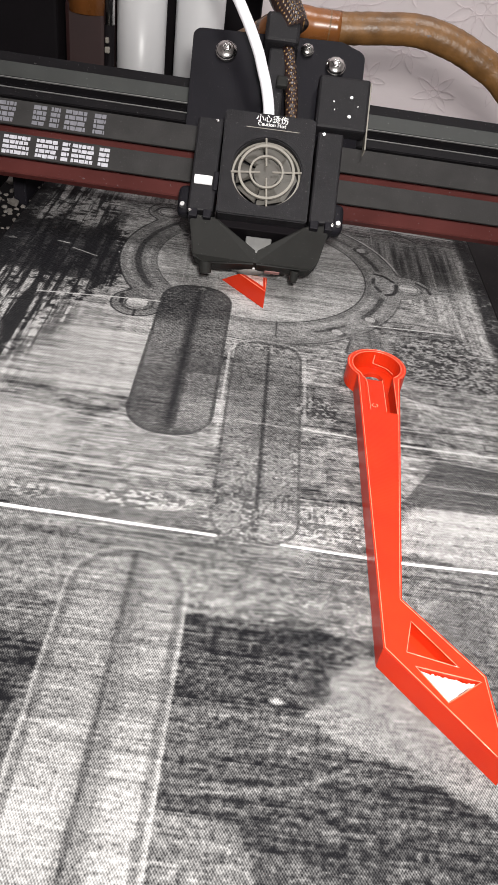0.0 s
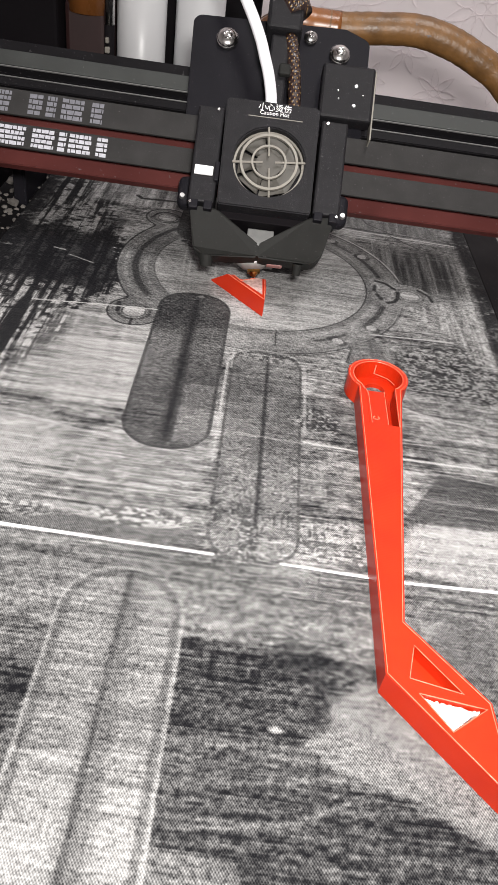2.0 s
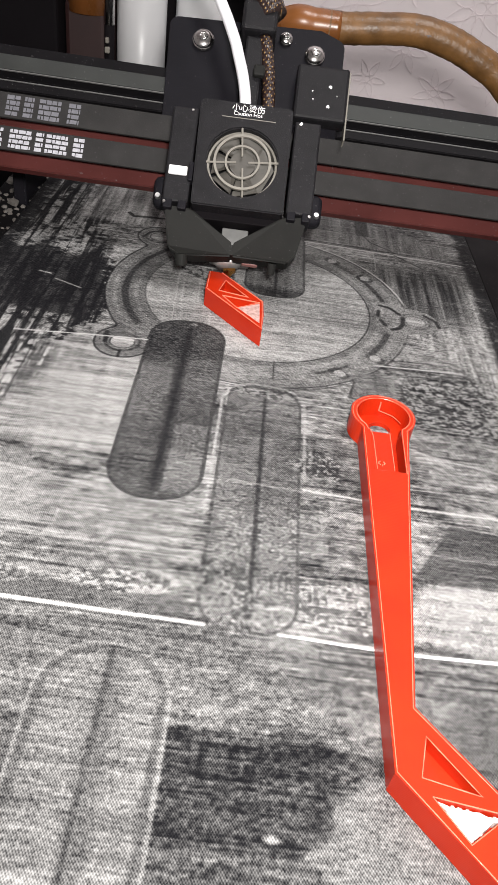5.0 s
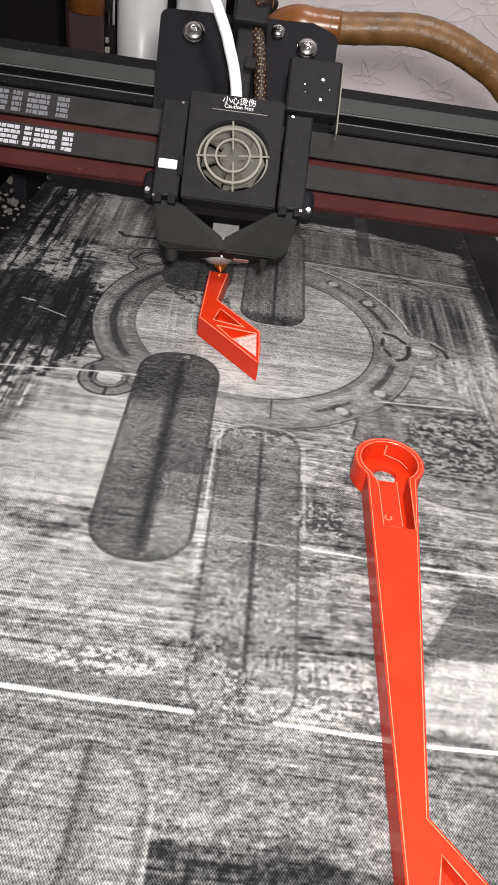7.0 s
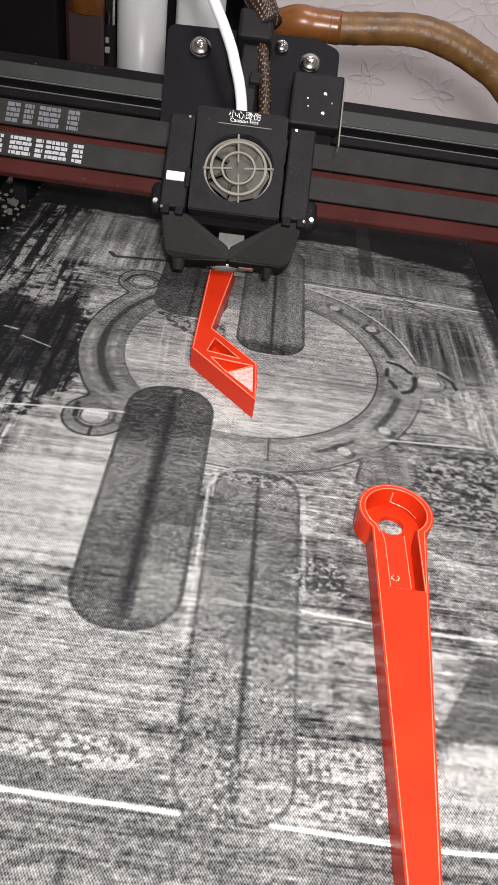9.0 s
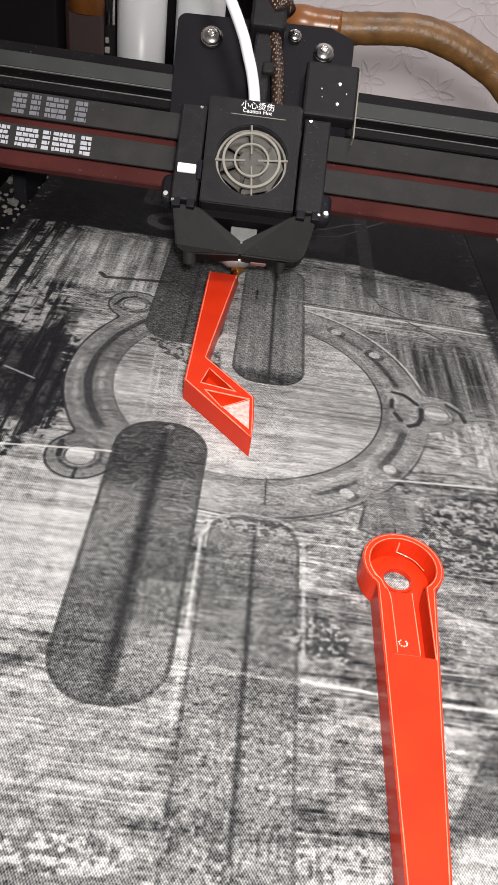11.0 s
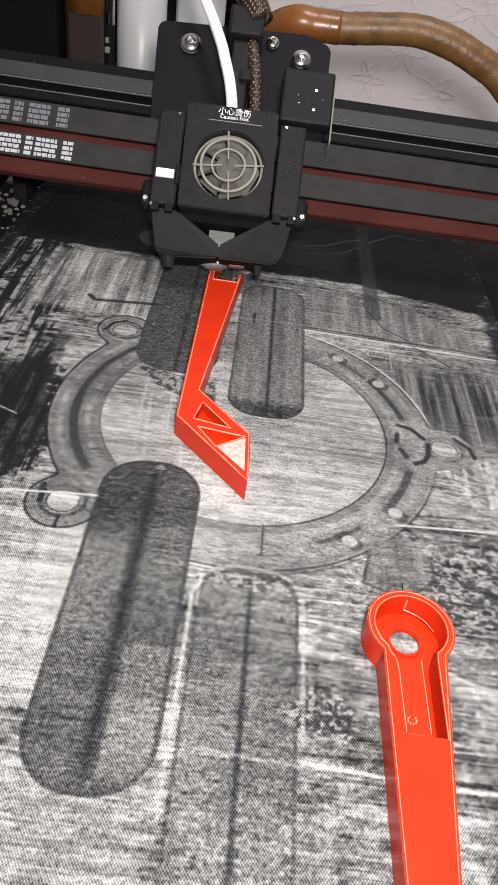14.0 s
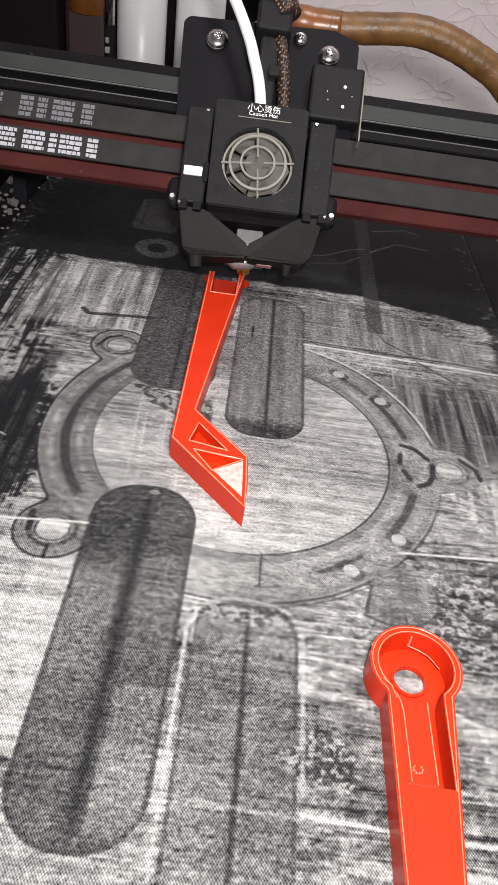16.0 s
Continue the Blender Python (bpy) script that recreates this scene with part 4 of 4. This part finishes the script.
belts = [timing_belt(52.3, 63.7, [(-78.0, -72.6), (-90.6, -81.0), (-97.0, -92.6), (-104.6, -98.6), (-124, -112), (-140, -127)], INK_FAINT,
                     "black rubber timing belt with faded white printed bars"),
         timing_belt(38.0, 48.6, [(-73.6, -68.8), (-85.4, -75.6), (-89.8, -86.2), (-101, -91.2), (-115.4, -103.6), (-132, -118), (-150, -136)], INK,
                     "black rubber timing belt with bright white printed bars")]

# ---- print head ----
head = tagged(new("print_head"), "black print head with round fan grille, nozzle and cables", "print head")
head.matrix_basis = GANTRY_ZERO.copy()

plate = bmesh.new()
add_prism(plate, arc(-35, 107.5, 4, 180, 90, 6) + [(28, 113.5)] + arc(34.5, 106, 4.5, 70, 0, 6) + [(39, 58), (-37, 58)], [], -11, -8)
bmesh.ops.bevel(plate, geom=[e for e in plate.edges if len(e.link_faces) == 2 and e.calc_face_angle(0) > 1.0], offset=0.0004, segments=2, affect="EDGES")
carriage = part("carriage_plate", plate, BLACK_METAL, head)
for su, sv, sr in ((-23.4, 101.0, 4.9), (26.0, 100.4, 4.6), (12.6, 106.4, 3.0)):
    bm = cyl((su, sv, -8.2), (su, sv, -6.2), sr, sr * 0.96, 32)
    bmesh.ops.create_uvsphere(bm, u_segments=28, v_segments=14, radius=sr * 0.92 * MM, matrix=Matrix.Translation((su * MM, sv * MM, -6.3 * MM)) @ Matrix.Diagonal((1, 1, 0.5, 1)))
    add_ring(bm, su, sv, -4.6, -3.7, sr * 0.22, sr * 0.42, 6)
    part("screw", bm, STEEL, carriage, "bright steel button screw", smooth=True)

side = part("side_box", box(19, 41.8, 67.5, 92, -8, 0, bevel=1.2), BLACK_PLASTIC, head, "black box beside the cables")
part("edge_trim", box(41.6, 42.3, 60.0, 91, -7, -0.8, bevel=0.2), GRILLE, side, "pale cut edge")
for su, sv, sr in ((33.8, 82.4, 1.0), (33.5, 73.5, 1.0), (26.3, 79.6, 0.4), (26.8, 76, 0.4), (37, 78.5, 0.35)):
    part("small_screw", cyl((su, sv, -0.2), (su, sv, 0.5), sr, sr * 0.7, 12), ALUMINIUM, side)

fu, fv, fr = 0.3, 37.2, 14.4
shroud = bmesh.new()
corner = 1.6
outl = [(-19.2, 61.5), (-19.2 + corner, 62.4), (18.6 - corner, 62.4), (18.6, 61.5), (19.0, 18.4), (18, 17.6), (-17.6, 17.6), (-18.4, 18.4)]
add_prism(shroud, outl, [arc(fu, fv, fr, 0, 352.5, 47)], 4.0, 14.0)
bmesh.ops.bevel(shroud, geom=[e for e in shroud.edges if len(e.link_faces) == 2 and e.calc_face_angle(0) > 0.7 and abs(e.verts[0].co.z - e.verts[1].co.z) < 1e-6 and e.verts[0].co.z > 0.013],
                offset=0.0005, segments=2, affect="EDGES")
front = part("fan_shroud", shroud, BLACK_PLASTIC, head, "black square fan cover")
part("shroud_body", box(-18.2, 18.4, 19, 61, -8, 3.9, bevel=0.8), BLACK_PLASTIC, head)
grille = bmesh.new()
for r0, r1 in ((10.7, 11.7), (6.3, 7.1)):
    add_ring(grille, fu, fv, 13.0, 14.3, r0, r1)
for a in (6, 96, 186, 276):
    ca, sa = math.cos(radians(a)), math.sin(radians(a))
    add_tube(grille, [(fu + ca * 2.5, fv + sa * 2.5, 13.6), (fu + ca * 14.6, fv + sa * 14.6, 13.6)], 0.45, 6)
part("fan_grille", grille, GRILLE, front, "grey ring grille with crossed spokes")
for k in range(7):
    a = 2 * math.pi * k / 7
    bm = bmesh.new()
    vs = [bm.verts.new(((fu + rr * math.cos(a + da)) * MM, (fv + rr * math.sin(a + da)) * MM, z * MM))
          for rr, da, z in ((4, -0.2, 9.5), (13.2, 0.0, 9.0), (13.2, 0.85, 11.5), (4, 0.75, 11.5))]
    ex = bmesh.ops.extrude_face_region(bm, geom=[bm.faces.new(vs)])
    bmesh.ops.translate(bm, vec=(0, 0, -0.0006), verts=[v for v in ex["geom"] if isinstance(v, bmesh.types.BMVert)])
    part("fan_blade", bm, FAN_DARK, front)
part("fan_hub", cyl((fu, fv, 5), (fu, fv, 12), 5.5, 5.2, 32), FAN_DARK, front, "dusty grey fan hub")
back = bmesh.new()
add_ring(back, fu, fv, 4.2, 11.0, 13.4, 14.3)
part("fan_rim", back, GRILLE, front)

for sx, (u0, u1, v0, v1) in ((-1, (-30.2, -19.7, 18.5, 59.0)), (1, (20.0, 30.8, 19.5, 59.0))):
    wing = part("side_fan", box(u0, u1, v0, v1, -6, 11.5, bevel=0.8), BLACK_PLASTIC, head, "black side blower housing")
    part("clip", box(u0 + 0.6, u0 + 4.2, v0 - 2.8, v0 + 0.8, 4, 11.8, bevel=0.4), BLACK_METAL, wing)
    part("clip", box(u1 - 4.0, u1 - 0.6, v0 - 2.8, v0 + 0.8, 4, 11.8, bevel=0.4), BLACK_METAL, wing)
    part("clip_screw", cyl(((u0 + u1) / 2 + sx * 4.2, v0 - 0.6, 11.4), ((u0 + u1) / 2 + sx * 4.2, v0 - 0.6, 12.4), 0.9, 0.6, 12), STEEL, wing)
    part("top_screw", cyl((u1 - 2.4 if sx < 0 else u0 + 2.4, v1 - 1.4, 11.3), (u1 - 2.4 if sx < 0 else u0 + 2.4, v1 - 1.4, 12.2), 0.9, 0.6, 12), STEEL, wing)
    part("corner_bracket", box(*sorted((sx * 28.5, sx * 36.0)), 21.5, 35.0, -9, -1, bevel=3.0, segments=4), BLACK_METAL, head, "black rounded corner bracket")
    part("bracket_screw", cyl((sx * 33.6, 25.2, -1.2), (sx * 33.6, 25.2, 0.4), 1.4, 1.0, 16), ALUMINIUM, head)
part("connector", box(-28.9, -21.4, 29.6, 33.4, 9, 12.4, bevel=0.4), WHITE_PLASTIC, head, "white plastic connector")
part("connector_lug", box(-20.9, -19.0, 27.5, 35.5, 8, 12.6, bevel=0.4), BLACK_METAL, head)


def duct(pts_top, pts_low):
    """A hollow-looking wedge: front outline leaning in towards the nozzle."""
    bm = bmesh.new()
    f = [bm.verts.new(Vector(p) * MM) for p in pts_top]
    g = [bm.verts.new(Vector(p) * MM) for p in pts_low]
    n = len(f)
    bm.faces.new(f)
    bm.faces.new(g)
    for i in range(n):
        bm.faces.new((f[i], f[(i + 1) % n], g[(i + 1) % n], g[i]))
    bmesh.ops.bevel(bm, geom=bm.edges[:], offset=0.0007, segments=2, affect="EDGES")
    return bm


left_front = [(-29.3, 17.5, 10), (-18.0, 17.0, 10), (0.1, 7.4, 3), (0.1, 2.3, 1), (-22.3, 0.8, 0), (-26.6, 2.6, 3)]
part("air_duct", duct(left_front, [(u, v + 2, n - 14) for u, v, n in left_front]), DUCT_PLASTIC, head, "dark grey plastic air duct")
right_front = [(29.5, 19.5, 10), (19.0, 18.0, 10), (-0.1, 7.4, 3), (-0.1, 2.3, 1), (23.5, 2.6, 0), (26.6, 5.6, 2)]
part("air_duct", duct(right_front, [(u, v + 2, n - 14) for u, v, n in right_front]), DUCT_PLASTIC, head, "dark grey plastic air duct")
part("duct_foot", cyl((-21.0, 2.2, -2), (-20.6, -2.2, -4), 2.9, 2.5, 20), DUCT_PLASTIC, head)
part("duct_foot", cyl((17.4, 2.6, -2), (17.2, -1.6, -4), 2.0, 1.5, 20), DUCT_PLASTIC, head)
part("heat_sink", box(-5.0, 6.0, 7, 14.4, -10, 1.0, bevel=0.5), SINK_GREY, head, "dull grey metal heat sink")
# near-black block that paints the shade of the void below the shroud
part("dark_gap_block", box(-17, 17, 14.6, 19, -10, 7, bevel=0.5), DARK, head)
hot = part("heater_block", box(-10, 8, 7.0, 13, -26, -9, bevel=0.8), HOT_METAL, head, "grey aluminium heater block")
bowl = cyl((-1.5, 7.2, -16.5), (-1.0, 3.4, -17.5), 8.6, 4.2, 32)
part("heater_cone", bowl, HOT_METAL, hot, "worn bright metal cone above the nozzle", smooth=True)
part("silicone_flap", box(4.5, 11.5, 3.6, 7.4, -13.5, -9.5, bevel=0.7), surface("pinkish_silicone", (0.30, 0.15, 0.14), 0.5, 0, 0.4, 300, 0.2), hot, "pinkish silicone flap")
nozzle = cyl((-0.6, 4.4, -18.0), (-0.4, 2.0, -18.2), 3.1, 3.1, 6)
add_cyl(nozzle, (-0.4, 2.0, -18.2), (0, 0.2, -18.3), 2.3, 0.5, 20)
part("nozzle", nozzle, BRASS, hot, "brass nozzle")


def lettering(text, size, u, v, n, mat, parent):
    cu = bpy.data.curves.new("lettering", "FONT")
    cu.body, cu.size, cu.extrude, cu.align_x = text, size * MM, 0.00005, "CENTER"
    tmp = new("lettering_curve", cu)
    me = bpy.data.meshes.new_from_object(tmp.evaluated_get(bpy.context.evaluated_depsgraph_get()))
    bpy.data.objects.remove(tmp)
    me.materials.append(mat)
    ob = new("lettering", me)
    ob.parent = parent
    ob.matrix_basis = pose(u * MM, v * MM, n * MM)
    return ob


lettering("小心烫伤", 3.4, 0.4, 58.8, 14.05, WHITE_PLASTIC, front)["label"] = "white warning lettering"
lettering("Caution Hot", 2.3, 0.4, 56.8, 14.05, WHITE_PLASTIC, front)["label"] = "white warning lettering"
part("seam_line", box(-10, 12, 55.5, 55.8, 13.9, 14.1, bevel=0), GRILLE, front)

tube = bmesh.new()
add_tube(tube, spline([(-1.2, 60, 6), (-1.6, 67, 8), (-3.7, 77, 8), (-6.6, 86, 8), (-9.1, 93.2, 8), (-15.1, 106, 8), (-24, 122, 7), (-38, 143, 2), (-58, 168, -8)], 8), 2.4, 16)
part("filament_tube", tube, TUBE_WHITE, head, "white plastic filament tube", smooth=True)
add = bmesh.new()
add_tube(add, spline([(8.6, 61, 2), (8.0, 72, 3), (6.2, 86, 3), (3.6, 99, 3)], 6), 2.8, 14, 0.08, 3)
part("cable_sleeve", add, GOLD_MESH, head, "black and gold braided cable sleeve", smooth=True)
add = bmesh.new()
add_tube(add, spline([(6.0, 108, 4), (0, 120, 5), (-8, 133, 3), (-20, 150, -4), (-34, 170, -12)], 6), 6.2, 14, 0.08, 4)
part("cable_sleeve", add, GOLD_MESH, head, "black and gold braided cable sleeve", smooth=True)
part("cable_clamp", box(-7, 8, 98.8, 112.5, -8, 8, bevel=1.5), BLACK_PLASTIC, head, "black cable clamp")
part("cable_block", box(-4.4, 3.6, 63, 98.5, -8, 4.6, bevel=1.0), BLACK_PLASTIC, head)
part("latch", box(0.2, 5.2, 79.3, 84.3, 4.2, 7.2, bevel=0.8), DUCT_PLASTIC, head)

# ---- behind the gantry ----
hose_line = spline([(-22, 470, 62), (3, 447, 81), (17, 445, 82.2), (32, 445, 82.6), (50, 445, 84.8), (70, 445, 86.6), (88, 444, 84), (104, 442, 78.6), (120, 440, 71), (136, 434, 56), (150, 424, 30)], 8)
hose = new("cable_hose")
part("sleeve", add_tube(bmesh.new(), hose_line, 7.9, 20, 0.05, 7), HOSE, hose, "", True)
part("end_cuff", add_tube(bmesh.new(), hose_line[4:24], 8.1, 20, 0.02, 8), AMBER, hose, "amber cuff where the hose begins", True)
tagged(hose, "brown braided cable hose arching behind the print head", "hose")

roll_a = tagged(new("metal_canister"), "upright light grey metal cylinder behind the rail", "canister", "grey cylinders")
roll_a.matrix_basis = pose(-0.0885, 0.52, 0.0)
part("drum", cyl((0, 0, -60), (0, 0, 110), 15.4, None, 48), CAN_GREY, roll_a, "", True)
part("rim", cyl((0, 0, 110), (0, 0, 113), 16.0, None, 48), CAN_GREY, roll_a)
roll_b = copy_thing(roll_a, pose(-0.0525, 0.525, 0.0))

motor = tagged(new("stepper_motor"), "dark motor with brown windings and a steel rod", "motor")
motor.matrix_basis = pose(-0.128, 0.50, 0.0)
part("body", box(-62, -6, -10, 50, -60, 110, bevel=2), DARK, motor)
part("winding", box(-5.5, 20, 4, 40, -60, 66, bevel=3), MAROON, motor, "dark maroon winding")
part("coil", cyl((8, 12, 60), (8, 12, 120), 13, None, 32), AMBER, motor, "amber brown coil", True)
part("rod", cyl((24.5, -6, 58), (24.5, -6, 110), 3.2, None, 20), STEEL, motor, "", True)
part("rod_sleeve", cyl((24.5, -6, -60), (24.5, -6, 58), 3.0, None, 20), DARK, motor, "dark sleeve on the rod", True)
# two small pale bits in front of the rod
part("pale_bit", box(22.6, 25.6, -11.5, -8.8, 43, 46.5, bevel=0.6), GRILLE, motor)
part("pale_bit", box(23.0, 25.0, -11.5, -8.8, 48.5, 51.5, bevel=0.5), GRILLE, motor)
back_frame = tagged(new("machine_frame"), "dark upright frame behind the gantry", "frame")
part("panel", box(-420, -16, 560, 580, -120, 160, bevel=2), DARK, back_frame)
part("lower_panel", box(-420, 420, 640, 655, -740, -190, bevel=2), DARK, back_frame)

# ---- litter beside the belt ----
rnd = random.Random(11)
litter = bmesh.new()
for k in range(70):
    x, y = rnd.uniform(-136, -116), rnd.uniform(295, 400)
    s = rnd.uniform(0.5, 1.5) * (2.2 if rnd.random() < 0.12 else 1)
    r = bmesh.ops.create_icosphere(litter, subdivisions=1, radius=s * MM)
    for v in r["verts"]:
        v.co = Vector((v.co.x * rnd.uniform(0.7, 1.6), v.co.y * rnd.uniform(0.7, 1.8), v.co.z * rnd.uniform(0.4, 0.9)))
    bmesh.ops.translate(litter, vec=(x * MM, y * MM, (-4 + s * 0.4 if x < -117 else -1.6) * MM), verts=r["verts"])
tagged(part("plastic_crumbs", litter, CRUMB), "pale plastic crumbs on the conveyor's side rail", "debris", "", "stuff")
leg = tagged(new("gantry_bracket"), "black steel bracket carrying the gantry beside the belt", "bracket")
part("bracket_plate", box(-124, -118, 360, 400, -4, 26, bevel=0.8), BLACK_METAL, leg)
part("bracket_edge", box(-118, -117, 359, 361, -4, 18, bevel=0.3), BLACK_METAL, leg)


# ---- what moves ----
def motions():
    n_dir = GANTRY_ZERO.to_3x3() @ Vector((0, 0, 1))
    for thing in (belt, lever_done, lever_new):
        home = thing.matrix_basis.copy()
        walk(thing, [(t, Matrix.Translation((0, -s * MM, 0)) @ home) for t, s in TRAVEL])
    for ob, t in LAYERS:
        low, up = pose(0, 0, -16 * MM), pose(0, 0, 0)
        if t <= 0.1:
            continue
        walk(ob, [(0.0, low), (t - 0.05, low), (t, up), (16.0, up)])
    walk(gantry, [(t, Matrix.Translation(n_dir * (s * MM)) @ RAIL_ZERO) for t, d, s in HEAD])
    for thing, zero in ((head, GANTRY_ZERO), *((b, RAIL_ZERO) for b in belts)):
        walk(thing, [(t, Matrix.Translation(n_dir * (s * MM) + Vector((d * MM, 0, 0))) @ zero) for t, d, s in HEAD])


motions()
